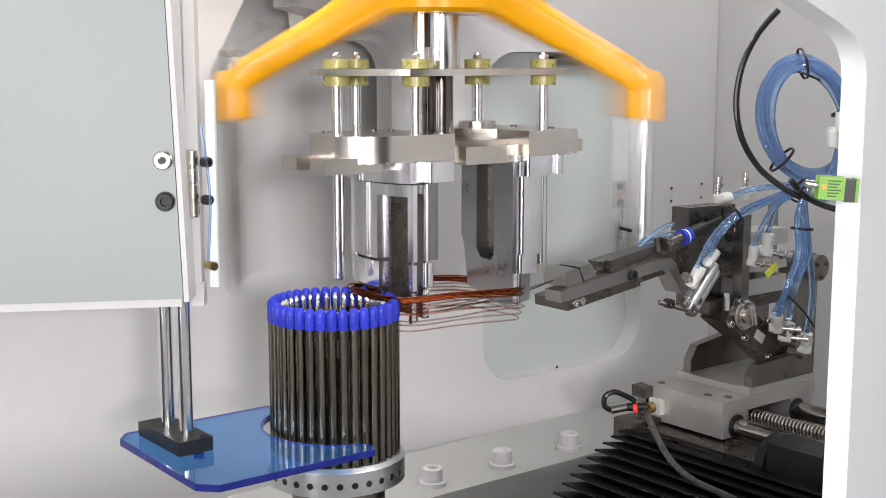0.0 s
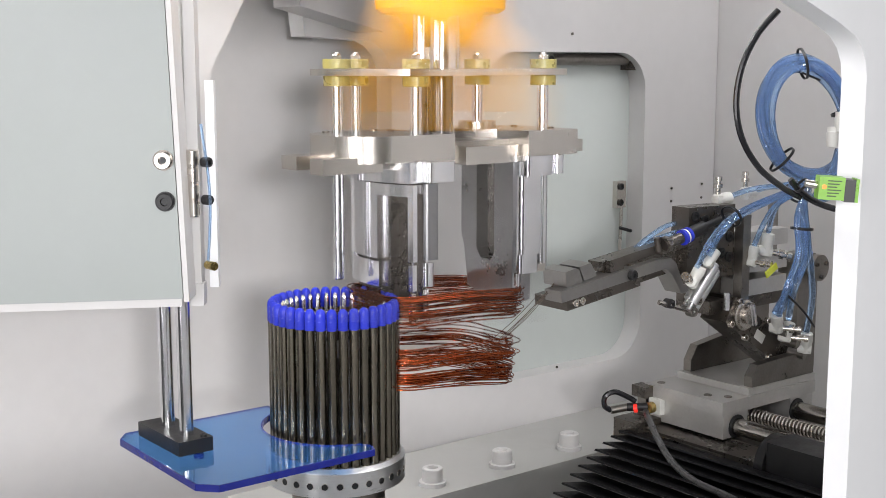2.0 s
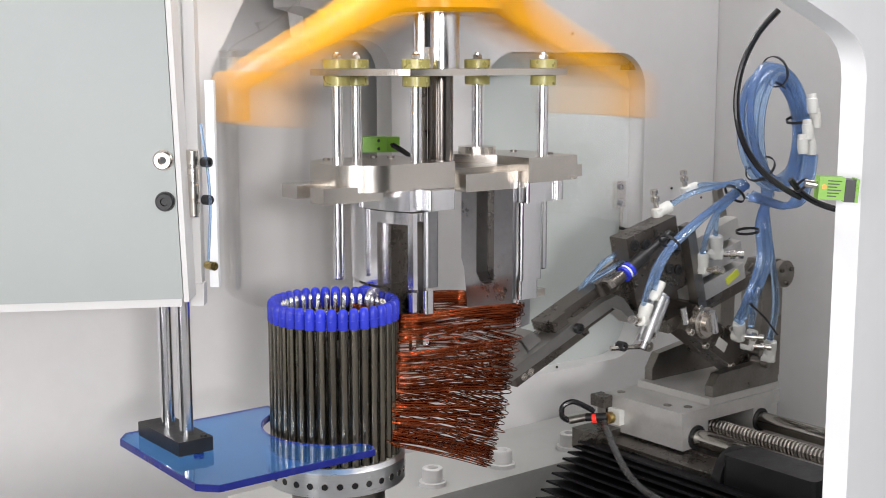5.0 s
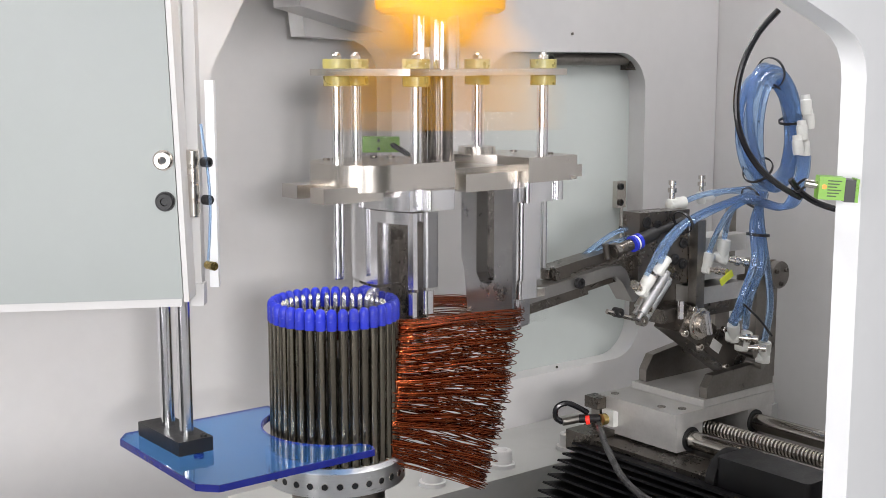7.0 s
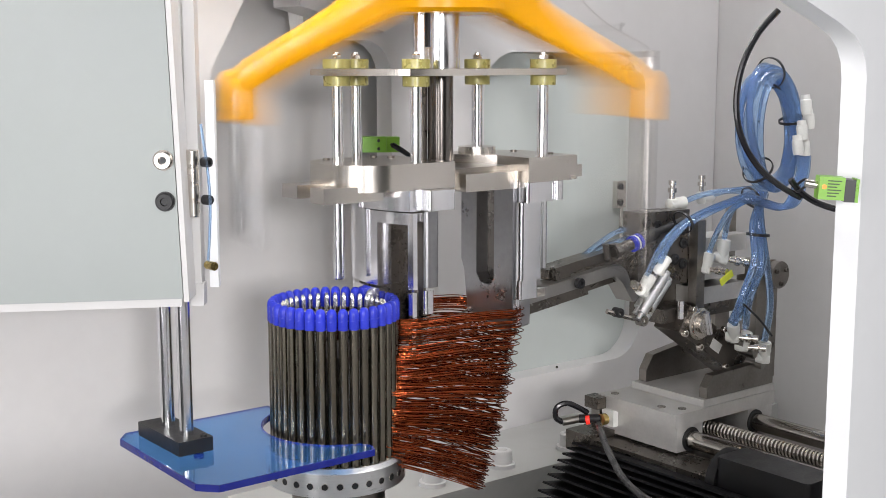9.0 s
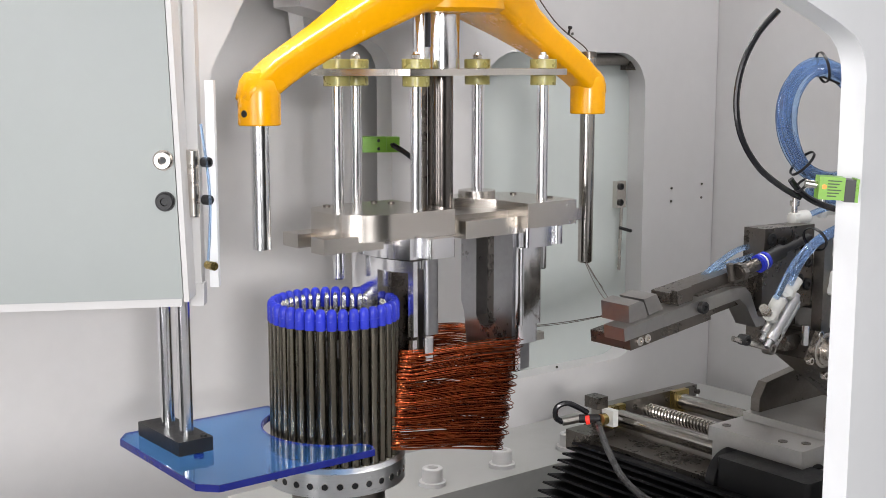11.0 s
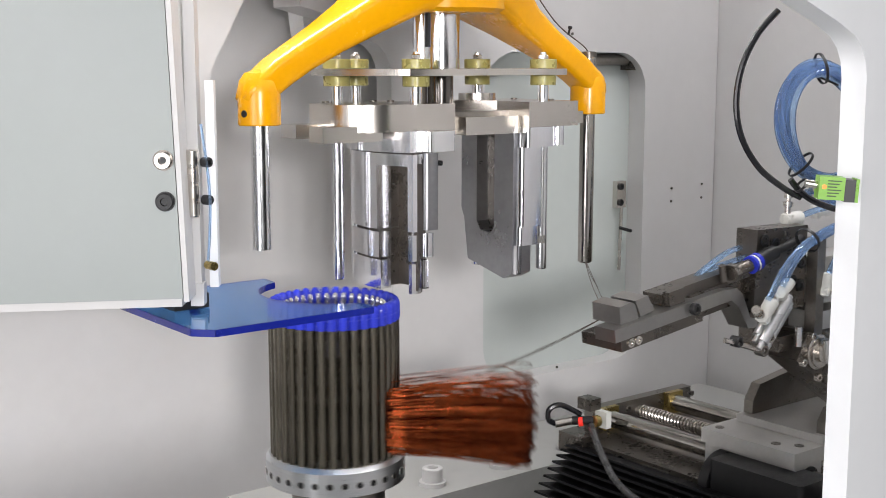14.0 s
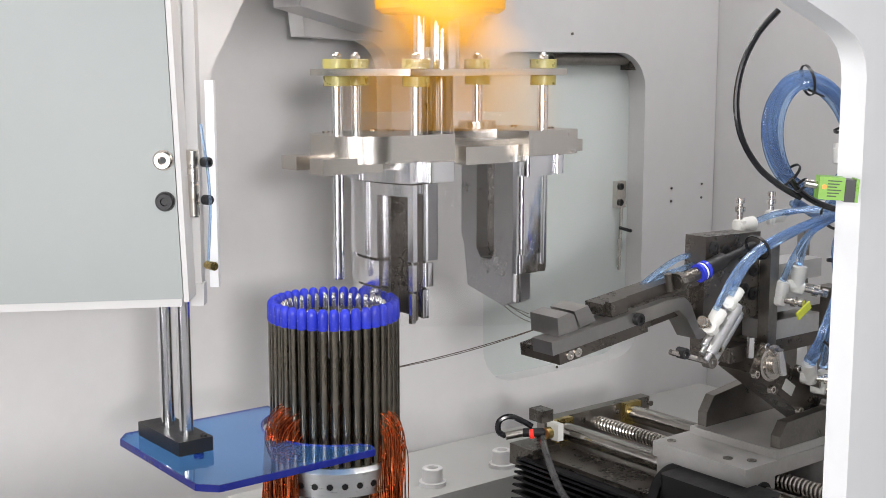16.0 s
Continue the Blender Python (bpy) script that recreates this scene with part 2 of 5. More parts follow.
def build_setting():
    setting("floor", box(-5, 5, -6, 4, -1.12, -1.0), HALL_FLOOR, "grey-green epoxy floor of the factory hall", "floor")
    setting("ceiling", box(-5, 5, -6, 4, 3.0, 3.1), HALL, "plain light ceiling of the factory hall", "ceiling")
    setting("wall_south", box(-5, 5, -6.1, -6, -1, 3.0), HALL, "plain light grey hall wall", "wall")
    setting("wall_north", box(-5, 5, 4, 4.1, -1, 3.0), HALL, "plain light grey hall wall", "wall")
    setting("wall_west", box(-5.1, -5, -6, 4, -1, 3.0), HALL, "plain light grey hall wall", "wall")
    setting("wall_east", box(5, 5.1, -6, 4, -1, 3.0), HALL, "plain light grey hall wall", "wall")
    # the winding cabinet
    hole_r = rounded(0.4475, 0.7595, 0.0085, 0.4635, 0.055, 10)
    hole_l = [(-0.55, -0.11), (0.2955, -0.11), (0.2955, 0.43), (0.2935, 0.446), (0.2865, 0.460), (0.2755, 0.470), (0.262, 0.476), (0.17, 0.480), (0.15, 0.66), (-0.55, 0.66)]
    ob = xz_panel([(-0.9, -0.16), (0.9205, -0.16), (0.9205, 1.12), (-0.9, 1.12)], [hole_r, hole_l], 0.32, 0.352, "back_panel", PAINT)
    tagged(ob, "light grey painted sheet back panel with rounded openings", "machine wall", kind="structure")
    setting("rear_wall", box(-0.9, 0.358, 0.40, 0.415, -0.2, 1.12), PAINT, "pale grey wall behind the spindle column", "machine wall")
    setting("rear_panel", box(0.36, 0.95, 0.3525, 0.368, -0.2, 1.12), PAINT_REAR, "grey-green painted panel behind the openings", "machine wall")
    setting("side_panel", box(0.9225, 0.945, -0.385, 0.56, -0.2, 1.12), PAINT, "light grey painted side wall of the cabinet", "machine wall")
    setting("cabinet_roof", box(-0.9, 0.945, -0.42, 0.575, 1.12, 1.14), PAINT, "light grey cabinet roof", "machine roof")
    setting("left_panel", box(-0.92, -0.9, 0.26, 0.575, -0.2, 1.14), PAINT, "light grey cabinet side", "machine wall")
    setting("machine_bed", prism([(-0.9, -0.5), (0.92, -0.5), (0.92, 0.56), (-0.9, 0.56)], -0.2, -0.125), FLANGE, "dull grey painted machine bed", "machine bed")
    # Unseen low wall, added to keep the key light off bed and flange.
    ob = xz_panel([(-0.75, -0.2), (0.2090, -0.2), (0.2090, 0.094), (0.19, 0.098), (-0.19, 0.186), (-0.75, 0.190)], [], -0.4078, -0.386, "front_sill", PAINT_WHITE)
    tagged(ob, "unseen white wall below the front opening, added to block light", "machine wall", kind="structure")
    # mounting flange along the back panel
    fl = thing("mounting_flange", "light grey painted flange bolted along the back panel", "flange")
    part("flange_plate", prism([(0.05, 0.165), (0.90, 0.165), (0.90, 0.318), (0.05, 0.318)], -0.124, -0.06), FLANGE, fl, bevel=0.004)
    for x in (0.267, 0.379, 0.497):
        b = part("bolt", lathe((x, 0.2, -0.060), (x, 0.2, 1), [(0, 0.0165), (0.005, 0.0165), (0.0055, 0.013), (0.021, 0.0125), (0.022, 0.0115), (0.022, 0.007), (0.017, 0.0065)], 24), PAINT, fl, "painted cap screw")
    based(fl, 0.4, 0.2, -0.124)
    # front frame of the opening
    jamb = [(0.211, -0.2), (0.2095, 0.437), (0.2075, 0.4495), (0.2015, 0.4605), (0.192, 0.469), (0.171, 0.4785), (0.115, 0.4985), (0.04, 0.530), (-0.75, 0.565), (-0.75, 1.14), (0.944, 1.14), (0.944, -0.2)]
    ob = xz_panel(jamb, [], -0.4078, -0.386, "front_frame", PAINT_WHITE)
    tagged(ob, "white painted front frame with a chamfered rounded opening", "machine wall", kind="structure")


def build_small_fixtures():
    # bar across the top of the rear opening
    b = thing("crossbar", "dark chromed round bar behind the back panel opening", "bar")
    part("rod", cyl((0.590, 0.3425, 0.4535), (0.739, 0.3425, 0.4535), 0.0085), DARK_STEEL, b)
    part("bracket", box(0.739, 0.757, 0.332, 0.352, 0.438, 0.4632), OXIDE, b, bevel=0.002)
    part("bore", cyl((0.5898, 0.3425, 0.4535), (0.5894, 0.3425, 0.4535), 0.0055), BLACK, b)
    based(b, 0.739, 0.3425, 0.4535)
    # latch plate in the opening
    lt = thing("door_latch", "grey steel latch plate with a thin rod in the opening", "latch")
    part("plate", box(0.728, 0.747, 0.343, 0.3523, 0.233, 0.273), STEEL, lt, bevel=0.001)
    part("rod", cyl((0.740, 0.345, 0.233), (0.737, 0.345, 0.137), 0.0025, n=8), STEEL, lt)
    for z in (0.265, 0.241):
        part("screw", socket((0.735, 0.343, z), (0, -1, 0), 0.0050, 0.003), BLACK, lt)
    part("grip", cyl((0.733, 0.341, 0.203), (0.752, 0.335, 0.197), 0.0025, n=8), BLACK, lt)
    based(lt, 0.738, 0.3523, 0.233)
    # plug holes in the panels
    for i, (x, z) in enumerate(((0.822, 0.259), (0.822, 0.239), (0.892, 0.261), (0.892, 0.240), (0.586, 0.0145), (0.607, 0.489))):
        p = thing("panel_screw", "small dark screw in the back panel", "screw", group="screws of the back panel")
        part("head", socket((x, 0.3195, z), (0, -1, 0), 0.0020, 0.0012), OXIDE, p)
        based(p, x, 0.32, z)
    # head housing above
    hs = thing("spindle_housing", "light grey painted housing that carries the winding spindle", "machine housing")
    part("arm", prism([(0.02, 0.06), (0.02, 0.30), (0.40, 0.318), (0.40, 0.06), (0.30, -0.03), (0.12, -0.03)], 0.60, 0.90), PAINT, hs, bevel=0.01)
    part("gusset", prism([(0.127, 0.512), (0.126, 0.532), (0.20, 0.62), (0.42, 0.62), (0.42, 0.55), (0.30, 0.50), (0.243, 0.485)], -0.318, -0.26, m=Matrix.Rotation(radians(90), 4, "X")), PAINT, hs, bevel=0.006)
    part("bearing", cyl((0.1225, 0, 0.575), (0.1225, 0, 0.62), 0.05, n=40), DARK_STEEL, hs, bevel=0.003)
    based(hs, 0.2, 0.3, 0.6)


# ---- left door box with hinge, guide frame ----
def build_door():
    yaw = Matrix.Translation((-0.1735, -0.041, 0)) @ Matrix.Rotation(radians(-37.5), 4, "Z")
    d = thing("cabinet_door", "grey-green painted hinged sheet metal door, open", "machine door")
    lean = Matrix.Translation((0, 0, 0.2515)) @ Matrix.Rotation(radians(-1.75), 4, "Y") @ Matrix.Translation((0, 0, -0.2515))
    part("panel", box(-0.62, -0.0004, -0.004, 0.022, 0.2605, 0.78, m=yaw @ lean), PAINT_DOOR, d, bevel=0.003)
    part("edge_strip", box(0.0, 0.0042, -0.0025, 0.028, 0.2575, 0.78, m=yaw @ lean), PAINT, d, bevel=0.0015)
    part("lower_lip", box(-0.62, -0.003, 0.004, 0.03, 0.2525, 0.2595, m=yaw @ lean), PAINT, d, bevel=0.0015)
    for x, z, mt, r in ((-0.0090, 0.373, RAIL, 0.0070), (-0.0095, 0.340, BLACK, 0.0068)):
        p = yaw @ lean @ Vector((x, -0.004, z))
        n = (yaw.to_3x3() @ Vector((0, -1, 0)))
        part("bolt", socket(p, n, r, 0.005), mt, d, "hex socket bolt with washer")
        part("hex_socket", cyl(p + n * 0.0024, p + n * 0.0028, r * 0.44, n=6), BLACK, d)
        part("washer", cyl(p + n * 0.0002, p + n * 0.0014, r * 1.18, n=20), OXIDE if mt is RAIL else BLACK, d)
    based(d, -0.1735, -0.041, 0.25)
    yaw = yaw @ Matrix.Translation((-0.0125, 0, 0))
    f = thing("door_frame", "light grey painted door post with hinge", "machine frame")
    part("post", box(0.0110, 0.0205, 0.033, 0.05, 0.247, 0.78, m=yaw), PAINT, f, bevel=0.0015)
    # Grey strip that stands in for the shaded gap between door and post.
    part("gap_shade_strip", box(-0.006, 0.0105, 0.045, 0.05, 0.27, 0.78, m=yaw), CARRIAGE, f)
    part("guide_plate", box(0.0262, 0.0335, 0.040, 0.05, 0.262, 0.435, m=yaw), PAINT_WHITE, f, bevel=0.001)
    h = part("hinge", cyl(yaw @ Vector((0.0165, 0.027, 0.3235)), yaw @ Vector((0.0165, 0.027, 0.378)), 0.0052), STEEL, f, "steel barrel hinge")
    for z in (0.3235, 0.3375, 0.3515, 0.3655):
        part("knuckle", lathe(yaw @ Vector((0.0165, 0.027, z + 0.0003)), yaw @ Vector((0.0165, 0.027, z + 1)), [(0, 0.005), (0.001, 0.0058), (0.0122, 0.0058), (0.013, 0.005)], 20), STEEL, h)
    for z in (0.369, 0.338):
        part("clamp_screw", socket(yaw @ Vector((0.0265, 0.024, z)), yaw.to_3x3() @ Vector((0.7, -0.5, 0)), 0.0042, 0.007), BLACK, f)
    part("thumb_screw", cyl(yaw @ Vector((0.028, 0.022, 0.284)), yaw @ Vector((0.035, 0.014, 0.284)), 0.0036), BRASS, f)
    part("air_line", sweep(spline([yaw @ Vector(p) for p in ((0.026, 0.02, 0.40), (0.031, 0.018, 0.36), (0.032, 0.018, 0.33), (0.029, 0.02, 0.288))]), 0.0012, 6), TUBE, f)
    part("bracket", box(0.0125, 0.0225, 0.03, 0.045, 0.248, 0.2665, m=yaw), PAINT, f, bevel=0.001)
    based(f, -0.16, -0.05, 0.25)
    # sloping cover above the door post
    c = thing("side_cover", "pale painted sloping side cover of the cabinet", "machine cover")
    part("sheet", prism([(-0.30, 0.22), (-0.030, 0.22), (-0.0172, 0.4426), (0.0225, 0.5133), (0.09, 0.64), (0.09, 0.9), (-0.30, 0.9)], -0.204, -0.20, m=Matrix.Rotation(radians(90), 4, "X")), PAINT, c, bevel=0.004)
    based(c, -0.3, 0.21, 0.3)


# ---- needle tool: ring of pins on a drilled collar ----
def build_tool():
    t = thing("needle_tool", "dark pins with blue caps standing in an aluminium collar", "winding tool")
    n, rc, rp = 36, 0.0567, 0.0043
    pin = finish(lathe((0, 0, 0.087), (0, 0, 1), [(0, rp), (0.129, rp)], 12), "pin", PIN)
    cap = finish(lathe((0, 0, 0.2150), (0, 0, 1), [(0, 0.0046), (0.0005, 0.0048), (0.0135, 0.0048), (0.0165, 0.0042), (0.0185, 0.0028), (0.0192, 0.001)], 14), "cap", CAP)
    tip = finish(lathe((0, 0, 0.074), (0, 0, 1), [(0, 0.0026), (0.1510, 0.0026), (0.1545, 0.0021), (0.156, 0.0008)], 10), "inner_rod", CHROME)
    for i in range(n):
        a = 2 * math.pi * (i + 0.5) / n
        m = Matrix.Translation((rc * math.cos(a), rc * math.sin(a), 0))
        p = share("pin", pin, t, m)
        share("cap", cap, p, None, "blue plastic cap")
        share("inner_rod", tip, t, Matrix.Translation((0.0476 * math.cos(a), 0.0476 * math.sin(a), 0)), "bright steel guide rod")
    bm = lathe((0, 0, 0.0625), (0, 0, 1), [(0, 0.046), (0, 0.0635), (0.001, 0.0655), (0.0225, 0.0655), (0.0235, 0.0645), (0.0265, 0.0622), (0.0265, 0.03)], 72, caps=True)
    col = part("collar", bm, ALU, t, "turned aluminium collar with a row of holes")
    hole = finish(lathe((0.0648, 0, 0.0), (1, 0, 0.0), [(0, 0.0029), (0.00085, 0.0029)], 14), "hole", BLACK)
    rim = finish(lathe((0.0648, 0, 0.0), (1, 0, 0.0), [(0.0003, 0.0036), (0.00095, 0.0034), (0.00095, 0.0031)], 14, caps=False), "hole_rim", STEEL)
    for i in range(30):
        h = share("hole", hole, col, Matrix.Translation((0, 0, 0.0735)) @ Matrix.Rotation(2 * math.pi * i / 30, 4, "Z"))
        share("hole_rim", rim, col, Matrix.Translation((0, 0, 0.0735)) @ Matrix.Rotation(2 * math.pi * i / 30, 4, "Z"))
    part("core", cyl((0, 0, 0.0892), (0, 0, 0.185), 0.036, n=40), OXIDE, t, "dark core inside the pins")
    based(t, 0, 0, 0.0625)
    t.location = (-0.002, 0.0016, 0.0625)
    b = thing("turntable", "dark round post that carries the needle tool", "turntable")
    part("post", cyl((0, 0, -0.124), (0, 0, 0.0623), 0.044, n=48), DARK_STEEL, b, bevel=0.002)
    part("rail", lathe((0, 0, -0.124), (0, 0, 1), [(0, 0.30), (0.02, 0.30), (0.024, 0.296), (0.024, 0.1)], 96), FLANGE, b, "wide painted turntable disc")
    based(b, 0, 0, -0.124)
    return t


# ---- blue lifting plate ----
def build_lifter():
    t = thing("lifting_plate", "clear blue acrylic fork plate on two chromed rods", "lifting plate")
    out = [(-0.1835, 0.075), (-0.172, 0.0895), (-0.03, 0.0895)]
    r = 0.0715
    a0, a1 = 112, 252
    arc = [(r * math.cos(radians(a)), r * math.sin(radians(a))) for a in np.linspace(a0, a1, 30)]
    poly = out[:2] + [(-0.024, 0.0895)] + arc + [(-0.017, -0.078), (-0.021, -0.0895), (-0.172, -0.0895), (-0.1855, -0.075)]
    body = part("plate", prism(poly, 0.109, 0.1150), ACRYLIC, t, "transparent blue acrylic plate")
    body.visible_shadow = False
    # polished rim shows deep blue
    bm = bmesh.new()
    k = len(poly)
    for i in range(k):
        (xa, ya), (xb, yb) = poly[i], poly[(i + 1) % k]
        dx, dy = xb - xa, yb - ya
        l = math.hypot(dx, dy)
        nx, ny = dy / l, -dx / l
        e = 0.0007
        q = [bm.verts.new((xa + nx * e, ya + ny * e, z)) for z in (0.1091, 0.1149)]
        q += [bm.verts.new((xb + nx * e, yb + ny * e, z)) for z in (0.1149, 0.1091)]
        w = [bm.verts.new((v.co.x - 2 * nx * e, v.co.y - 2 * ny * e, v.co.z)) for v in q]
        for f in ((0, 1, 2, 3), (7, 6, 5, 4), (0, 4, 5, 1), (1, 5, 6, 2), (2, 6, 7, 3), (3, 7, 4, 0)):
            vs = q + w
            bm.faces.new([vs[j] for j in f])
    part("rim", bm, ACRYLIC_EDGE, t, "deep blue polished plate edge")
    part("foot", box(-0.166, -0.1335, -0.006, 0.0755, 0.1155, 0.128), BLACK, t, "black clamp block", bevel=0.0012)
    for y in (0.051, 0.0145):
        p = part("rod", cyl((-0.1485, y, 0.1255), (-0.1485, y, 0.50), 0.0062, n=24), CHROME, t, "chromed guide rod")
    for y in (0.03, -0.001):
        part("screw", socket((-0.14, y, 0.128), (0, 0, 1), 0.003, 0.002), BLACK, t)
    part("screw", cyl((-0.1445, 0.0, 0.1048), (-0.1445, 0.0, 0.109), 0.0045, n=14), ACRYLIC_EDGE, t)
    based(t, -0.1485, 0.033, 0.109)
    return t


# ---- winding head ----
RODS = ((0.0275, 0.0365), (0.0620, 0.0562), (0.0715, -0.0290), (0.188, 0.0230), (0.2215, -0.0385))


def build_stripper():
    t = thing("stripper_plate", "steel stripper plate with nylon bushes on long chromed rods", "stripper plate")
    poly = [(0.004, 0.046), (0.016, 0.060), (0.062, 0.066), (0.10, 0.045), (0.165, 0.042), (0.20, 0.044), (0.222, 0.02), (0.248, -0.036), (0.238, -0.055), (0.20, -0.060), (0.15, -0.052), (0.085, -0.053), (0.052, -0.046), (0.008, 0.018)]
    part("plate", prism(poly, 0.4375, 0.4435), STEEL, t, bevel=0.0012)
    for i, (x, y) in enumerate(RODS):
        low = 0.2345 if i == 2 else 0.2435
        r = part("rod", lathe((x, y, low), (x, y, 1), [(0, 0.0045), (0.001, 0.0055), (0.4285 - low, 0.0055), (0.4285 - low, 0.004), (0.4485 - low, 0.004)], 20), CHROME, t, "chromed guide rod")
        part("bush", lathe((x, y, 0.4438), (x, y, 1), [(0, 0.0126), (0.0005, 0.0132), (0.0085, 0.0132), (0.009, 0.0126)], 28), NYLON, t, "translucent amber nylon bush")
        part("bush", lathe((x, y, 0.4275), (x, y, 1), [(0, 0.0122), (0.0005, 0.0127), (0.0092, 0.0127), (0.0097, 0.0122)], 28), NYLON, t, "translucent amber nylon bush")
        n = part("nut", hexbolt((x, y, 0.4529), (0, 0, 1), 0.0050, 0.0042), STEEL, t)
        part("stud", cyl((x, y, 0.4571), (x, y, 0.4592), 0.003, n=10), STEEL, n)
    part("sleeve", lathe((0.1235, 0.001, 0.4437), (0.1235, 0.001, 1), [(0, 0.0185), (0.19, 0.0185)], 40), CHROME, t, "polished spindle sleeve")
    part("keyway", box(0.1030, 0.1065, -0.0055, -0.0015, 0.464, 0.62), BLACK, t)
    part("side_rod", cyl((0.108, 0.012, 0.4437), (0.108, 0.012, 0.63), 0.0075, n=20), CHROME, t)
    based(t, 0.1225, 0, 0.4375)
    return t


def build_former():
    t = thing("winding_former", "pair of stepped polished steel coil formers under a clamp block", "winding former")
    zb, zt = 0.3597, 0.384
    part("front_clamp", prism(rounded(-0.010, 0.104, -0.046, 0.056, 0.042, 12, (0, 0, 1, 1)), zb, zt), STEEL, t, bevel=0.0018)
    part("rear_clamp", prism([(0.186, -0.058), (0.251, -0.058), (0.254, -0.045), (0.254, 0.03), (0.225, 0.058), (0.160, 0.060), (0.160, 0.025), (0.186, -0.010)], zb, zt), STEEL, t, bevel=0.0018)
    part("bridge", box(0.1, 0.19, -0.028, 0.03, zb - 0.005, zt - 0.009), DARK_STEEL, t, bevel=0.0015)
    part("bridge_plate", prism(rounded(0.118, 0.192, -0.045, 0.0, 0.012, 5, (1, 0, 0, 0)), zb - 0.006, zt - 0.0135), STEEL, t, bevel=0.0015)
    part("boss", cyl((0.188, 0.023, zt), (0.188, 0.023, zt + 0.007), 0.019, n=32), STEEL, t, bevel=0.001)
    part("slide_bar", box(-0.038, 0.02, 0.004, 0.030, zb - 0.006, zb + 0.0065), STEEL, t, bevel=0.001)
    part("slide_bar", box(-0.034, 0.03, -0.034, -0.012, zb - 0.0085, zb + 0.0055), STEEL, t, bevel=0.001)
    part("end_bar", box(0.2545, 0.266, -0.05, -0.025, zb + 0.0015, zb + 0.0135), STEEL, t, bevel=0.001)
    for x, y in ((0.02, 0.045), (0.085, 0.03), (0.075, 0.045), (0.24, -0.03), (0.235, 0.02)):
        part("screw", socket((x, y, zt), (0, 0, 1), 0.0035, 0.0015), OXIDE, t)
    part("spindle", cyl((0.1235, 0.001, zt - 0.01), (0.1235, 0.001, 0.70), 0.0125, n=32), SPINDLE, t, "dark oiled inner spindle")
    part("side_spindle", cyl((0.108, 0.012, zt - 0.01), (0.108, 0.012, 0.69), 0.0062, n=20), OXIDE, t)

    # front former: convex blade with a slot, in steps that get smaller downwards
    def bow(y0, y1, xb, bulge, half, mid=0.003, n=10):
        """Outline between y0 and y1: a convex front at about x 0.05 and a flat back at xb."""
        front = [(0.0545 - bulge * (1 - ((y - mid) / half) ** 2), y) for y in np.linspace(y1, y0, n)]
        return front + [(xb, y0), (xb, y1)]

    zc = zb - 0.0002
    part("collar", prism(bow(-0.046, 0.060, 0.079, 0.017, 0.058, 0.006, 16), zc - 0.0195, zc), POLISHED, t, "curved polished collar", bevel=0.002)
    part("collar_block", prism(rounded(0.064, 0.094, -0.0595, -0.0465, 0.002, 3), zc - 0.0185, zc), POLISHED, t, "bright square collar block", bevel=0.001)
    zc -= 0.0197
    # one bowed blade, cut out below the head to a slot between two legs
    ys = [0.0542, 0.050, 0.044, 0.037, 0.029, 0.020, 0.010, 0.001, -0.0062, -0.015, -0.024, -0.033, -0.0422, -0.0448, -0.0475]
    front = lambda y: 0.0545 - 0.0125 * (1 - ((y - 0.003) / 0.052) ** 2)
    bm, grid = bmesh.new(), {}
    zs = [0.2674, 0.3275, zc - 0.0013]
    for side in (0, 1):
        for i, y in enumerate(ys):
            for j, z in enumerate(zs):
                grid[side, i, j] = bm.verts.new((0.0585 if side else front(y), y, z))
    filled = lambda i, j: 0 <= i < len(ys) - 1 and 0 <= j < 2 and not (j == 0 and 8 <= i < 12)
    for i in range(len(ys) - 1):
        for j in range(2):
            if not filled(i, j):
                continue
            q = ((i, j), (i + 1, j), (i + 1, j + 1), (i, j + 1))
            for side in (0, 1):
                bm.faces.new([grid[side, *k] for k in q])
            for k, (di, dj) in enumerate(((0, -1), (1, 0), (0, 1), (-1, 0))):
                if not filled(i + di, j + dj):
                    p, r = q[k], q[(k + 1) % 4]
                    bm.faces.new((grid[0, *p], grid[0, *r], grid[1, *r], grid[1, *p]))
    for v in [v for v in bm.verts if not v.link_faces]:
        bm.verts.remove(v)
    part("head", bm, POLISHED, t, "polished former head with a slot between its legs", bevel=0.0042, segs=4)
    part("side_plate", prism(rounded(0.0635, 0.0785, -0.055, -0.048, 0.003, 3), 0.2690, zc), FORMER_DARK, t, "satin grey side plate", bevel=0.002)
    # Dark fill blocks, added so the joint, slot and step gaps read dark.
    part("core", box(0.0565, 0.074, -0.046, 0.0525, zc - 0.0012, zc - 0.0001), OXIDE, t, "dark fill strip in the collar joint")
    part("core", box(0.0590, 0.0735, -0.0055, 0.0500, 0.2676, zc - 0.0016), OXIDE, t, "dark fill block behind the slotted blade")
    part("core", box(0.0585, 0.073, -0.0055, 0.048, 0.2120, 0.2672), OXIDE, t, "dark fill block behind the slotted blade")
    part("core", box(0.0585, 0.0605, -0.046, -0.0425, 0.2120, 0.2672), OXIDE, t, "dark fill block behind the slotted blade")
    for y0, y1, bulge, z0, z1 in ((-0.006, 0.0510, 0.0105, 0.2400, 0.2642), (-0.0465, -0.0424, 0.0105, 0.2400, 0.2642), (-0.0055, 0.0490, 0.008, 0.2095, 0.2372), (-0.0455, -0.0420, 0.008, 0.2095, 0.2372)):
        part("step", prism(bow(y0, y1, 0.0583, bulge, 0.052, n=6), z0, z1), POLISHED, t, "polished step", bevel=0.0018, segs=3)
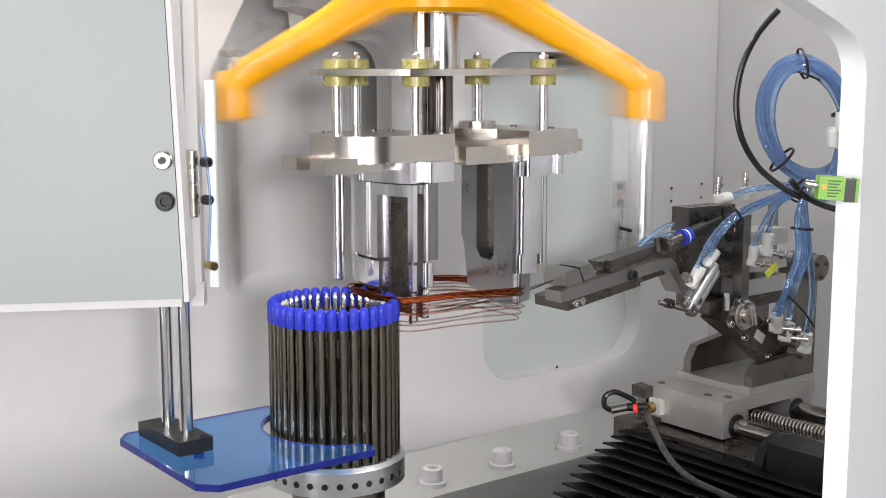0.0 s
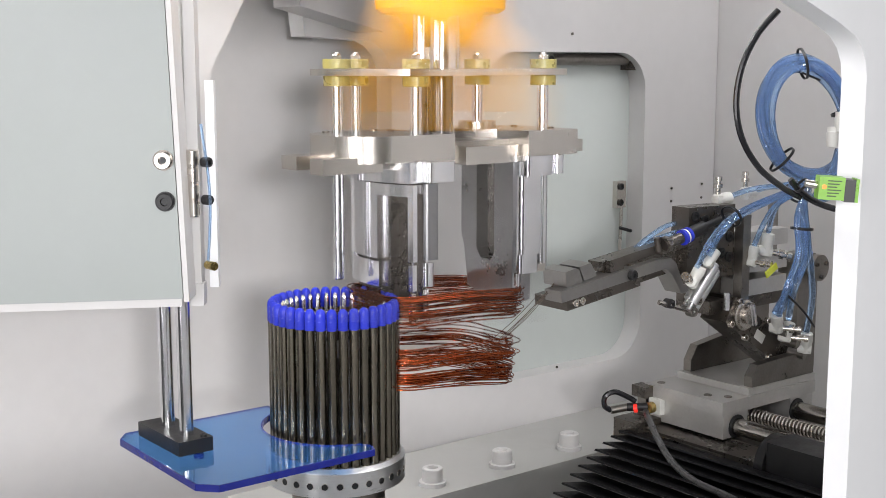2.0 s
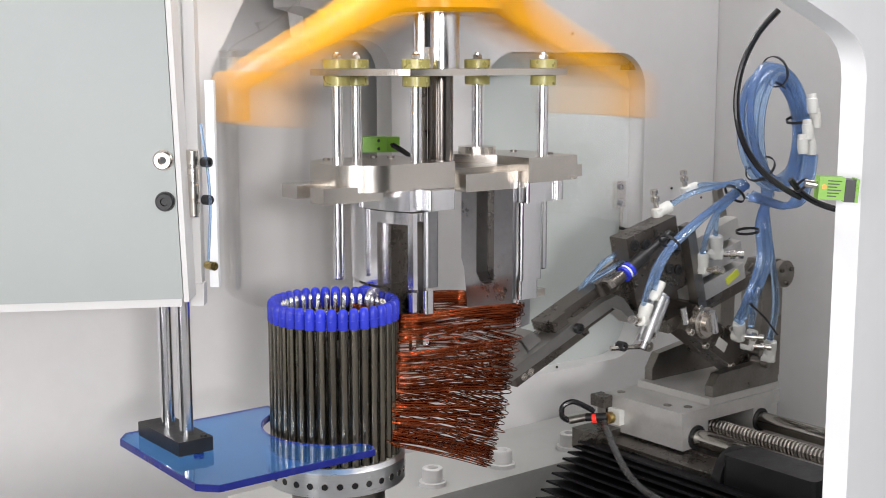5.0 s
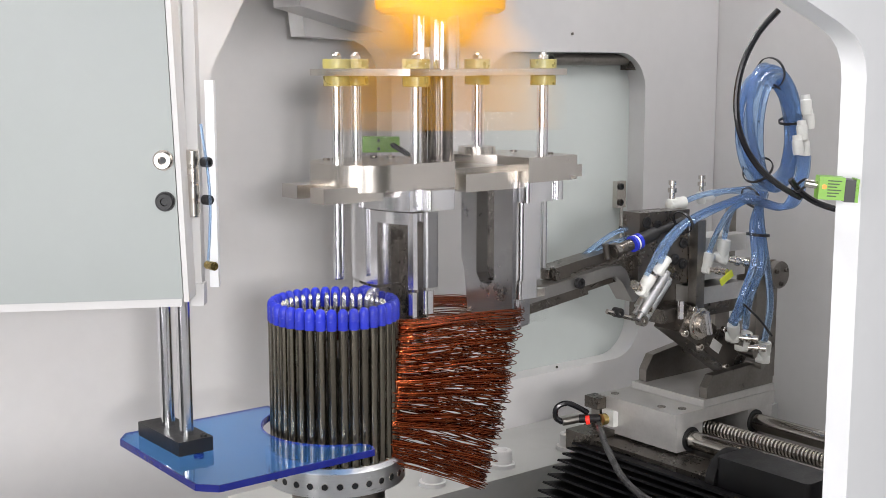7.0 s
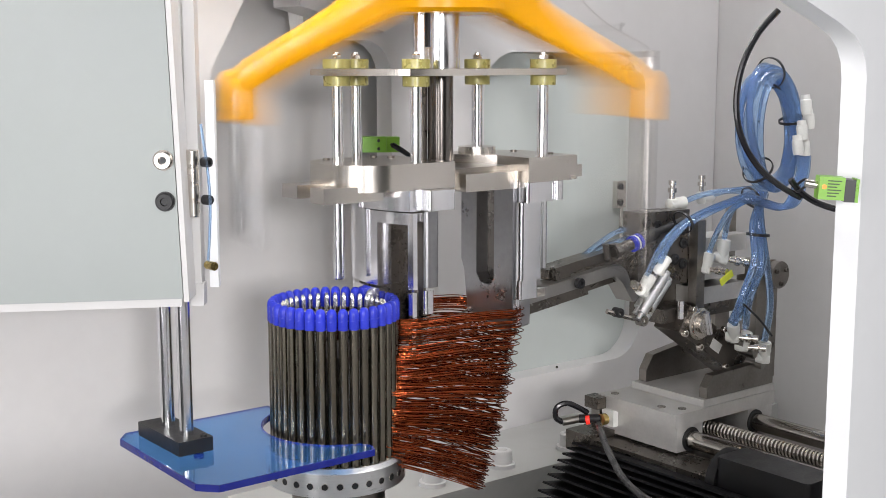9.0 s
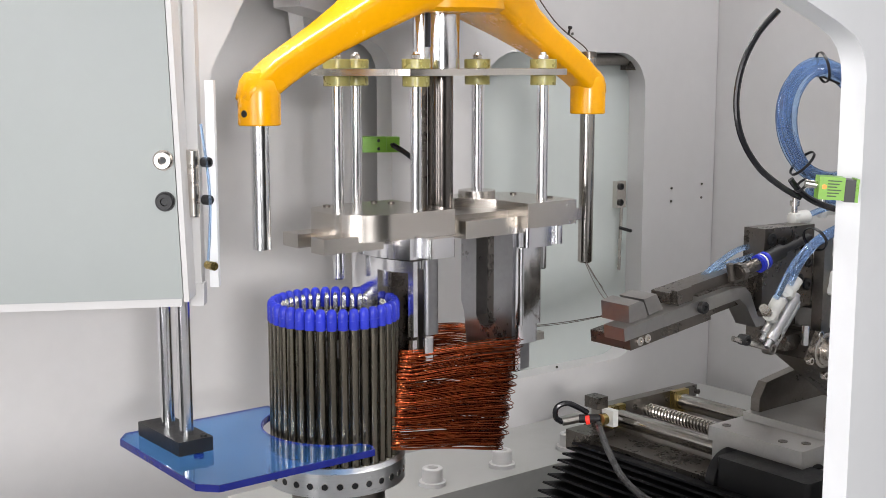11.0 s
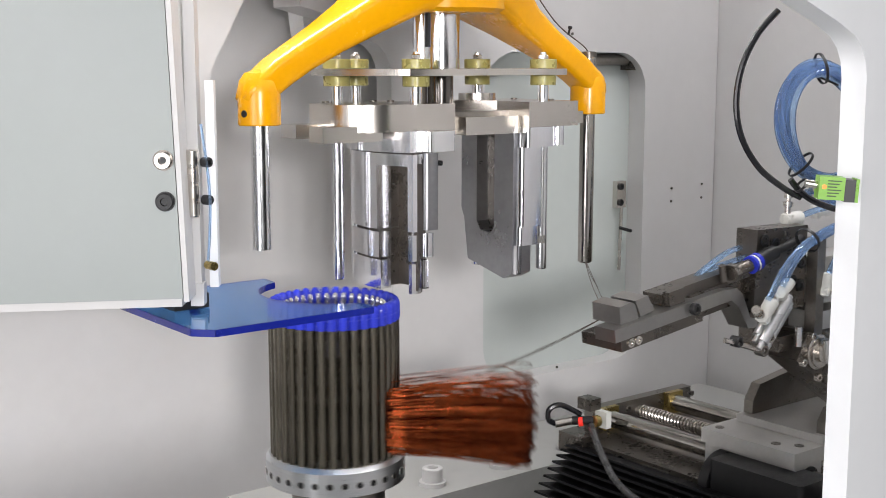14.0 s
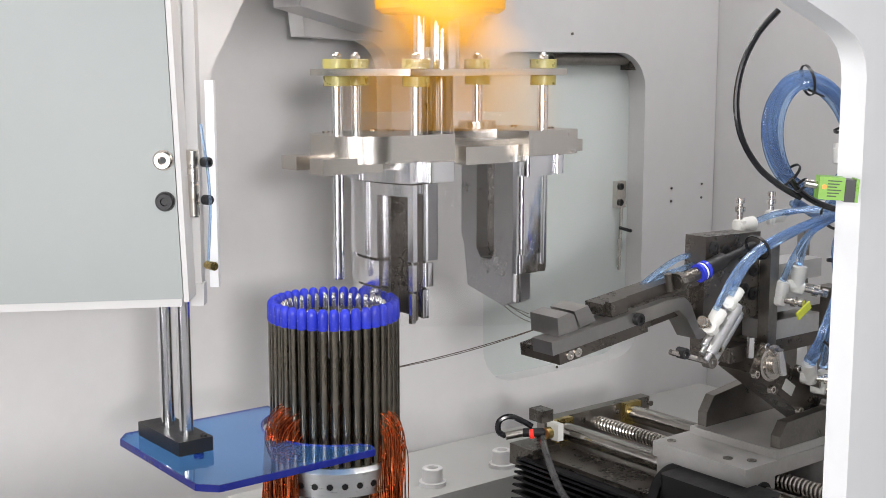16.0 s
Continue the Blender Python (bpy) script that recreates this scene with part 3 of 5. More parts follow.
    for x1, y0, z0, z1 in ((0.0745, -0.053, 0.2440, 0.2662), (0.0700, -0.0485, 0.2140, 0.2412)):
        part("step", prism(rounded(0.0635, x1, y0, -0.0467, 0.003, 3), z0, z1), POLISHED, t, bevel=0.0012)
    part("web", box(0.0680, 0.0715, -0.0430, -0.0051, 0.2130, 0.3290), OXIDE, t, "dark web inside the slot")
    # rear former: wide flat blade with a rounded slot and a stepped edge
    bm = bmesh.new()
    m = Matrix.Translation((0.182, 0, 0)) @ Matrix.Rotation(radians(90), 4, "Z") @ Matrix.Rotation(radians(90), 4, "X")
    prism([(-0.040, 0.3595), (-0.0395, 0.2145), (-0.026, 0.208), (0.030, 0.2215), (0.036, 0.264), (0.0405, 0.274), (0.0405, 0.3595), (0.016, 0.3595), (0.016, 0.262), (0.010, 0.2535), (-0.006, 0.2515), (-0.0115, 0.259), (-0.0115, 0.3595)], 0.0, 0.024, bm, m)
    part("blade", bm, FORMER_DARK, t, "flat grey steel blade with a rounded slot", bevel=0.001)
    # Dark plate added at the back of the slot, so its inside reads dark.
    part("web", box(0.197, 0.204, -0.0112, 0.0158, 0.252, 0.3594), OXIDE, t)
    part("collar", prism(rounded(0.186, 0.222, -0.057, -0.041, 0.004, 4), 0.340, 0.3594), POLISHED, t, bevel=0.001)
    part("collar", prism(rounded(0.2225, 0.232, -0.060, -0.036, 0.003, 4), 0.341, 0.3594), POLISHED, t, bevel=0.001)
    for dx, y0, z0, z1 in ((0.0, -0.052, 0.262, 0.3398), (0.003, -0.050, 0.243, 0.2618), (0.022, -0.044, 0.214, 0.2428)):
        part("step", prism(rounded(0.183, 0.2115 - dx, y0, -0.0405, 0.004, 4), z0, z1), POLISHED, t, bevel=0.0008)
    part("tongue", box(0.2, 0.222, -0.044, -0.036, 0.242, 0.250), STEEL, t, bevel=0.001)
    based(t, 0.1225, 0, 0.36)
    return t


def build_flyer():
    t = thing("winding_flyer", "yellow painted two-armed winding flyer with steel guide tubes", "winding flyer")
    cx = 0.1225
    # arm: cross-sections along a curve from hub to holder
    def arm(sgn, name):
        bm = bmesh.new()
        path = [(0.0, 0.532, 0.120, 0.075), (0.035, 0.527, 0.110, 0.060), (0.060, 0.5125, 0.090, 0.044), (0.095, 0.490, 0.060, 0.033), (0.130, 0.471, 0.042, 0.029), (0.160, 0.4545, 0.035, 0.027), (0.182, 0.441, 0.033, 0.027), (0.1985, 0.4285, 0.0325, 0.025), (0.209, 0.4215, 0.028, 0.018), (0.2155, 0.4165, 0.020, 0.008)]
        rings = []
        for i, (d, z, w, h) in enumerate(path):
            a = path[max(i - 1, 0)]
            b = path[min(i + 1, len(path) - 1)]
            sl = math.atan2(b[1] - a[1], b[0] - a[0])
            ring = []
            for y, q in rounded(-w / 2, w / 2, -h / 2, h / 2, min(w, h) * 0.24, 4):
                ring.append(bm.verts.new((cx + sgn * (d - q * math.sin(sl)), y * sgn, z + q * math.cos(sl))))
            rings.append(ring)
        for a, b in zip(rings, rings[1:]):
            for i in range(len(a)):
                bm.faces.new((a[i], a[(i + 1) % len(a)], b[(i + 1) % len(a)], b[i]))
        bm.faces.new(rings[0]), bm.faces.new(rings[-1])
        body = part(name, bm, YELLOW, t, smooth=True)
        return body

    for sgn in (-1, 1):
        arm(sgn, "arm")
        x = cx + sgn * 0.1995
        h = part("holder", lathe((x, 0, 0.3955), (x, 0, 1), [(0, 0.0178), (0.001, 0.0187), (0.028, 0.0187), (0.038, 0.0172), (0.045, 0.0125), (0.048, 0.004)], 32), YELLOW, t, "yellow tube holder")
        if sgn < 0:
            part("grub_hole", cyl((x - 0.0184 * 0.96, -0.0184 * 0.28, 0.406), (x - 0.0191 * 0.96, -0.0191 * 0.28, 0.406), 0.0032, n=12), BLACK, h)
    xl, xr = cx - 0.1995, cx + 0.1995
    part("counter_tube", cyl((xl, 0, 0.2865), (xl, 0, 0.40), 0.0081, n=28), CHROME, t, "bright steel balance rod")
    g = part("guide_tube", lathe((xr, 0, 0.2345), (xr, 0, 1), [(0, 0.0055), (0.002, 0.008), (0.226, 0.008), (0.2265, 0.0068)], 28), RAIL, t, "steel wire guide tube")
    part("collar", lathe((xr, 0, 0.4540), (xr, 0, 1), [(0, 0.0072), (0.001, 0.0085), (0.006, 0.0085), (0.007, 0.007)], 24), OXIDE, g)
    part("wire", sweep(spline([(xr - 0.1, 0, 0.545), (xr - 0.05, 0, 0.492), (xr - 0.004, 0, 0.464), (xr, 0, 0.45)]), 0.0007, 6), WIRE, t)
    part("eyelet", lathe((xr - 0.03, 0, 0.478), (xr - 0.027, 0, 0.487), [(0, 0.0012), (0.006, 0.0012), (0.007, 0.0025), (0.009, 0.0022)], 10), BLACK, t)
    part("hub", lathe((cx, 0, 0.4955), (cx, 0, 1), [(0, 0.022), (0, 0.056), (0.004, 0.062), (0.055, 0.066), (0.066, 0.06)], 48), YELLOW, t, "yellow hub")
    return based(t, cx, 0, 0.5125)


# ---- linear slide with screw, motor and end sensor (built where it stands at the start) ----
def build_slide():
    t = thing("linear_slide", "motorised linear slide with chromed rails and ball screw", "linear slide")
    part("bed", box(0.455, 0.645, -0.36, 0.005, -0.035, -0.012), DARK_STEEL, t, "oily dark steel slide bed", bevel=0.002)
    part("bed_front", box(0.407, 0.4545, -0.36, 0.0, -0.06, -0.0135), OXIDE, t, bevel=0.002)
    part("end_plate", box(0.438, 0.618, 0.0055, 0.020, -0.034, 0.016), DARK_STEEL, t, "dark end plate", bevel=0.0015)
    for x in (0.462, 0.580):
        r = part("rail", cyl((x, -0.36, 0.002), (x, 0.0055, 0.002), 0.0105, n=28), RAIL, t, "chromed round rail")
        part("rail_clamp", box(x - 0.014, x + 0.014, -0.002, 0.0054, -0.012, 0.016), BRASS, t, bevel=0.001)
    bm = bmesh.new()
    pts = []
    for i in range(840):
        a = i * 2 * math.pi / 12
        pts.append(Vector((0.521 + 0.0078 * math.cos(a), 0.0 - 0.36 * i / 840, 0.0 + 0.0078 * math.sin(a))))
    part("screw_thread", sweep(pts, 0.0014, 5, bm), STEEL, t, "bright ball screw thread")
    part("screw_core", cyl((0.521, -0.36, 0.0), (0.521, 0.0054, 0.0), 0.0066, n=20), DARK_STEEL, t)
    for x in (0.455, 0.50, 0.56, 0.62):
        part("screw", socket((x, 0.0055, 0.006), (0, -1, 0), 0.0035, 0.002), OXIDE, t)
    # motor
    m = part("motor", cyl((0.434, -0.192, -0.018), (0.434, -0.204, -0.018), 0.034, n=40), BLACK, t, "black servo motor with flange", bevel=0.002)
    part("motor_body", prism(rounded(0.402, 0.452, -0.322, -0.2045, 0.006, 4), -0.064, 0.0155), BLACK, m, bevel=0.003)
    part("motor_block", box(0.410, 0.452, -0.40, -0.313, -0.055, -0.006), BLACK, m, bevel=0.002)
    part("cover_plate", box(0.405, 0.4068, -0.145, -0.02, -0.050, -0.017), DARK_STEEL, t, bevel=0.001)
    for y in (-0.026, -0.138):
        part("screw", socket((0.4048, y, -0.030), (-1, 0, 0), 0.0045, 0.004), OXIDE, t)
    # end sensor with red lamp
    s = part("sensor_body", box(0.429, 0.4375, -0.026, -0.007, 0.0, 0.020), FITTING, t, "cream plastic limit sensor", bevel=0.002)
    part("sensor_face", cyl((0.4235, -0.018, 0.010), (0.416, -0.018, 0.010), 0.007, n=16), BRASS, s)
    part("sensor_top", box(0.418, 0.436, -0.010, 0.012, 0.020, 0.034), OXIDE, s, bevel=0.002)
    part("plug", cyl((0.402, 0.004, 0.009), (0.418, -0.016, 0.011), 0.0052, n=14), BLACK, s)
    part("red_lamp", cyl((0.4045, -0.0045, 0.0087), (0.4075, -0.008, 0.0093), 0.0054, n=14), RED_LED, s, "lit red lamp")
    part("sleeve", cyl((0.383, 0.014, 0.006), (0.402, 0.004, 0.009), 0.0048, n=14), DARK_STEEL, s)
    part("loop_cable", sweep(spline([(0.383, 0.014, 0.006), (0.376, 0.018, 0.012), (0.377, 0.018, 0.024), (0.388, 0.012, 0.029), (0.402, 0.004, 0.022), (0.410, -0.002, 0.016)]), 0.0035, 8), CABLE, s)
    part("cable", sweep(spline([(0.412, -0.018, 0.006), (0.396, -0.039, 0.002), (0.375, -0.073, -0.010), (0.352, -0.116, -0.022), (0.339, -0.160, -0.029), (0.335, -0.211, -0.032), (0.334, -0.260, -0.040)]), 0.0040, 8), CABLE_GREY, s, "grey sensor cable")
    part("corner_block", box(0.395, 0.438, -0.02, 0.02, -0.03, -0.006), OXIDE, t, bevel=0.002)
    return based(t, 0.54, -0.15, -0.035)


# ---- wire gripper on its carriage ----
def elbow(p, d, up, parent, s=1.0, stem=True):
    """White push-in elbow: body along d, swivel along up."""
    s *= 1.1
    p, d, up = slant(*p), Vector(d).normalized(), Vector(up).normalized()
    b = part("fitting", lathe(p - d * 0.004 * s, p + d, [(0, 0.0042 * s), (0.0005, 0.0052 * s), (0.010 * s, 0.0052 * s), (0.011 * s, 0.0058 * s), (0.019 * s, 0.0058 * s), (0.020 * s, 0.0048 * s)], 16), FITTING, parent, "white push-in air fitting")
    part("neck", lathe(p - up * 0.008 * s, p + up, [(0, 0.0038 * s), (0.003 * s, 0.005 * s), (0.012 * s, 0.0052 * s), (0.013 * s, 0.0035 * s)], 14), FITTING, b)
    if stem:
        part("valve", lathe(p + up * 0.005 * s, p + up * 2, [(0, 0.0026 * s), (0.006 * s, 0.0026 * s), (0.006 * s, 0.0042 * s), (0.010 * s, 0.0042 * s), (0.010 * s, 0.0022 * s), (0.013 * s, 0.0022 * s), (0.013 * s, 0.0036 * s), (0.017 * s, 0.0036 * s)], 12), STEEL, b)
    return b


def slant(x, y, z):
    """Fittings stand along the slanted front of the gripper: those further out sit lower on the arm's line."""
    return Vector((x + y, y, z - 0.29 * y))


HUB = (0.579, -0.012, 0.147)


def build_gripper():
    t = thing("gripper_carriage", "grey machined carriage with a dark steel bracket and rotary actuator", "carriage")
    # carriage
    part("carriage_plate", box(0.520, 0.702, -0.035, 0.088, 0.034, 0.050), CARRIAGE, t, "grey machined carriage plate", bevel=0.001)
    part("top_plate", box(0.570, 0.702, -0.0335, 0.080, 0.0503, 0.0590), CARRIAGE, t, bevel=0.001)
    for x in (0.549, 0.667):
        part("seal", cyl((x, -0.0345, 0.0165), (x, -0.0332, 0.0165), 0.0145, n=28), BLACK, t, "black rail seal")
    for x0, x1 in ((0.521, 0.570), (0.650, 0.70)):
        part("bearing_block", box(x0 + 0.004, x1, -0.033, 0.086, 0.004, 0.0338), CARRIAGE, t, bevel=0.0015)
    for x, y in ((0.535, 0.075), (0.535, 0.0), (0.548, -0.02), (0.60, -0.025), (0.665, -0.027)):
        part("screw", socket((x, y, 0.050), (0, 0, 1), 0.005, 0.0012), DARK_STEEL, t)
    # channel bracket and tower
    ch = Matrix.Rotation(radians(90), 4, "X")
    part("cheek", prism([(0.580, 0.0592), (0.580, 0.074), (0.592, 0.092), (0.700, 0.106), (0.700, 0.0592)], -0.078, -0.066, m=ch), DARK_STEEL, t, "bevelled bracket cheek", bevel=0.001)
    part("cheek", prism([(0.577, 0.0592), (0.577, 0.072), (0.587, 0.0855), (0.690, 0.090), (0.700, 0.110), (0.700, 0.0592)], 0.0205, 0.0325, m=ch), DARK_STEEL, t, "bevelled bracket cheek", bevel=0.001)
    part("tower", prism([(0.690, 0.102), (0.690, 0.19), (0.700, 0.208), (0.724, 0.208), (0.730, 0.19), (0.730, 0.0592), (0.7005, 0.0592), (0.7005, 0.102)], -0.02, 0.012, m=ch), DARK_STEEL, t, "upright bracket arm", bevel=0.0015)
    part("tower", prism([(0.7005, 0.0592), (0.7005, 0.19), (0.716, 0.20), (0.728, 0.19), (0.728, 0.0592)], -0.079, -0.06, m=ch), DARK_STEEL, t, bevel=0.0015)
    pv = part("pivot", cyl((0.722, -0.022, 0.190), (0.722, -0.0125, 0.190), 0.017, n=32), DARK_STEEL, t, "round pivot cap", bevel=0.001)
    for a in (30, 150, 270):
        part("screw", socket((0.722 + 0.011 * math.cos(radians(a)), -0.022, 0.190 + 0.011 * math.sin(radians(a))), (0, -1, 0), 0.003, 0.003), OXIDE, pv)
    part("stud", cyl((0.731, -0.005, 0.192), (0.75, -0.005, 0.192), 0.004, n=12), OXIDE, pv)
    arm = thing("wire_gripper", "dark steel pneumatic wire gripper arm with blue air lines", "wire gripper")
    # body behind the arm, pitched like the arm
    ra = Matrix.Translation((0.314, 0.03, 0.2000)) @ Matrix.Rotation(radians(-7.5), 4, "Y")
    # lower jaw bar
    part("lower_jaw", prism([(-0.026, -0.003), (-0.026, 0.0095), (0.128, 0.0095), (0.150, 0.006), (0.158, -0.002), (0.168, -0.030), (0.180, -0.034), (0.178, -0.042), (0.164, -0.040), (0.150, -0.014), (0.140, -0.004), (0.06, -0.0035)], 0.004, 0.030, m=ra @ ch), JAW, arm, "bright steel lower jaw bar", bevel=0.0012)
    part("jaw_pad", box(-0.015, 0.10, -0.026, 0.026, -0.0155, -0.0038, m=ra), OXIDE, arm, bevel=0.001)
    for x in (-0.003, 0.007):
        part("screw", socket(ra @ Vector((x, -0.026, -0.0095)), (ra.to_3x3() @ Vector((0, -1, 0))), 0.0044, 0.0022), STEEL, arm)
    part("jaw_tip", prism([(-0.012, 0.0098), (-0.0115, 0.0270), (0.004, 0.0280), (0.009, 0.0250), (0.013, 0.0098)], -0.012, 0.024, m=ra @ ch), JAW, arm, "wire clamping jaw", bevel=0.001)
    part("jaw_tip", prism([(0.0175, 0.0098), (0.0115, 0.0270), (0.029, 0.0280), (0.037, 0.0115)], -0.010, 0.022, m=ra @ ch), JAW, arm, bevel=0.001)
    part("upper_bar", box(0.054, 0.200, -0.016, 0.008, 0.0098, 0.0215, m=ra), OXIDE, arm, "black upper arm bar", bevel=0.0015)
    part("upper_bar", box(0.056, 0.078, -0.024, -0.0165, 0.0098, 0.0240, m=ra), OXIDE, arm, bevel=0.0015)
    part("body", box(0.090, 0.222, -0.020, 0.016, -0.014, 0.0115, m=ra), OXIDE, arm, bevel=0.0015)
    part("body", box(0.140, 0.195, -0.026, -0.0165, 0.0119, 0.0245, m=ra), OXIDE, arm, bevel=0.0015)
    part("pivot_screw", socket(ra @ Vector((0.082, -0.0302, 0.0025)), (ra.to_3x3() @ Vector((0, -1, 0))), 0.006, 0.0055), BLACK, arm)
    # air cylinder block
    bk = Matrix.Translation((0.49, 0.0, 0.255)) @ Matrix.Rotation(radians(1.0), 4, "Y")
    b = part("cylinder_block", box(0.0, 0.084, 0.0, 0.026, -0.060, 0.027, m=bk), OXIDE, arm, "black steel cylinder block", bevel=0.0015)
    for x, z in ((0.010, 0.016), (0.028, 0.011), (0.050, 0.008), (0.072, 0.004), (0.060, -0.03), (0.074, -0.012), (0.074, -0.036)):
        part("screw", socket(bk @ Vector((x, -0.0005, z)), (0, -1, 0), 0.0064, 0.0025), BLACK, b)
    part("upright_plate", box(0.574, 0.588, -0.014, -0.001, 0.150, 0.268), DARK_STEEL, arm, "vertical steel plate", bevel=0.0012)
    for z in (0.176, 0.205, 0.235):
        part("cylinder", box(0.589, 0.672, -0.006, 0.030, z - 0.010, z + 0.010), CARRIAGE, arm, "grey compact air cylinder", bevel=0.002)
    part("rear_block", box(0.530, 0.66, 0.0305, 0.05, 0.15, 0.235), OXIDE, arm, bevel=0.002)
    part("link", box(0.53, 0.69, -0.002, 0.030, 0.150, 0.166), OXIDE, arm, bevel=0.002)
    # adjusting spindle with blue band
    k = part("adjuster", cyl((0.476, -0.012, 0.2530), (0.502, -0.012, 0.2595), 0.0078, n=24), BLACK, arm, "black knurled adjusting knob")
    for i, (mt, w) in enumerate(((CAP, 0.0035), (FITTING, 0.0025), (CAP, 0.004))):
        part("band", cyl((0.4655 + 0.0036 * i, -0.012, 0.2504 + 0.0009 * i), (0.4655 + 0.0036 * i + w, -0.012, 0.2504 + 0.0009 * i + w * 0.25), 0.0092 - 0.0004 * (i == 1), n=24), mt, k, "blue and white ring")
    part("shaft", cyl((0.502, -0.012, 0.2595), (0.548, -0.012, 0.270), 0.0045, n=14), BLACK, k)
    part("tail", cyl((0.440, -0.008, 0.2435), (0.4652, -0.011, 0.2503), 0.0065, n=16), OXIDE, k)
    part("nut", hexbolt((0.441, -0.008, 0.244), (0.95, -0.05, 0.25), 0.0095, 0.007), DARK_STEEL, k)
    part("stop_screw", cyl((0.438, -0.002, 0.236), (0.434, -0.002, 0.252), 0.0038, n=12), OXIDE, arm)
    # inclined small air cylinders
    for i, (y, dz) in enumerate(((-0.026, 0.0), (-0.036, -0.007), (-0.028, -0.014))):
        c = part("pencil_cylinder", lathe(slant(0.484 + 0.004 * i, y, 0.168 + dz), slant(0.535 + 0.004 * i, y, 0.222 + dz), [(0, 0.003), (0.008, 0.003), (0.008, 0.0058), (0.062, 0.0058), (0.064, 0.0045), (0.066, 0.0045)], 18), ALU, arm, "slim steel air cylinder")
    part("link_rod", cyl(slant(0.44, -0.02, 0.176), slant(0.496, -0.03, 0.158), 0.0028, n=10), STEEL, arm)
    part("link_pin", socket(slant(0.452, -0.018, 0.174), (0, -1, 0), 0.0055, 0.010), BLACK, arm)
    part("link_pin", socket(slant(0.490, -0.024, 0.160), (0, -1, 0), 0.006, 0.010), DARK_STEEL, arm)
    part("link_pin", socket(slant(0.498, -0.028, 0.172), (0, -1, 0), 0.005, 0.010), STEEL, arm)
    # rotary unit below
    rt = Matrix.Translation((0.584, -0.010, 0.145)) @ Matrix.Rotation(radians(33), 4, "Y")
    r = part("rotary_body", box(-0.03, 0.125, -0.004, 0.035, -0.024, 0.010, m=rt), OXIDE, t, "black rotary air actuator", bevel=0.002)
    part("label", box(0.030, 0.050, -0.0046, -0.0042, -0.016, -0.004, m=rt), FITTING, r)
    part("hub", lathe(rt @ Vector((-0.006, -0.004, -0.002)), rt @ Vector((-0.006, -1, -0.002)), [(0, 0.019), (0.004, 0.019), (0.005, 0.016), (0.008, 0.016), (0.008, 0.010), (0.012, 0.010)], 32), STEEL, r, "round steel hub")
    part("key_pin", cyl(rt @ Vector((-0.016, -0.018, 0.010)), rt @ Vector((0.004, -0.018, -0.008)), 0.0042, n=12), CHROME, r)
    for x, z in ((-0.022, -0.022), (0.012, -0.024), (-0.024, 0.008), (0.04, 0.012), (0.07, -0.024), (0.10, -0.02)):
        part("screw", socket(rt @ Vector((x, -0.004, z)), (0, -1, 0), 0.0042, 0.005), STEEL, r)
    for x, z in ((0.050, 0.006), (0.078, 0.004), (0.100, -0.002)):
        part("silencer", cyl(rt @ Vector((x, -0.008, z)), rt @ Vector((x + 0.004, -0.030, z)), 0.0055, n=14), DARK_STEEL, r)
    part("tag", box(0.052, 0.074, -0.0345, -0.0325, -0.010, -0.002, m=rt @ Matrix.Rotation(radians(-60), 4, "Y") @ Matrix.Translation((-0.03, 0, 0.055))), YELLOW_TAG, r, "yellow plastic tag")
    part("axle_pin", cyl((0.552, -0.010, 0.155), (0.552, -0.010, 0.176), 0.0042, n=12), CHROME, arm)
    part("side_post", box(0.664, 0.675, 0.012, 0.02, 0.19, 0.28), DARK_STEEL, arm)
    # fittings
    elbow((0.546, 0.02, 0.291), (1, -0.1, 0.05), (0, 0, 1), arm, 1.15)
    elbow((0.600, 0.03, 0.298), (1, -0.1, -0.05), (0, 0, 1), arm, 1.05)
    elbow((0.494, -0.034, 0.192), (0.55, -0.1, 0.8), (-0.8, -0.3, 0.4), arm, 1.15)
    elbow((0.520, -0.038, 0.212), (0.6, -0.1, 0.75), (-0.8, -0.3, 0.4), arm, 1.0, False)
    elbow((0.604, -0.016, 0.206), (0.2, -0.05, 0.95), (0.2, -1, 0), arm, 1.1)
    elbow((0.632, -0.020, 0.216), (0.1, 0.0, 1), (0.7, -0.7, -0.2), arm, 1.25)
    elbow((0.655, -0.034, 0.118), (-0.4, -0.2, 0.9), (0.5, -0.9, 0), t, 1.15)
    elbow((0.672, -0.036, 0.104), (0.1, -0.2, 1), (0.5, -0.9, 0), t, 1.1)
    elbow((0.712, -0.040, 0.084), (-0.1, -0.1, 1), (0.6, -0.8, 0), t, 1.2, False)
    # air lines
    knot = slant(0.692, -0.055, 0.286)
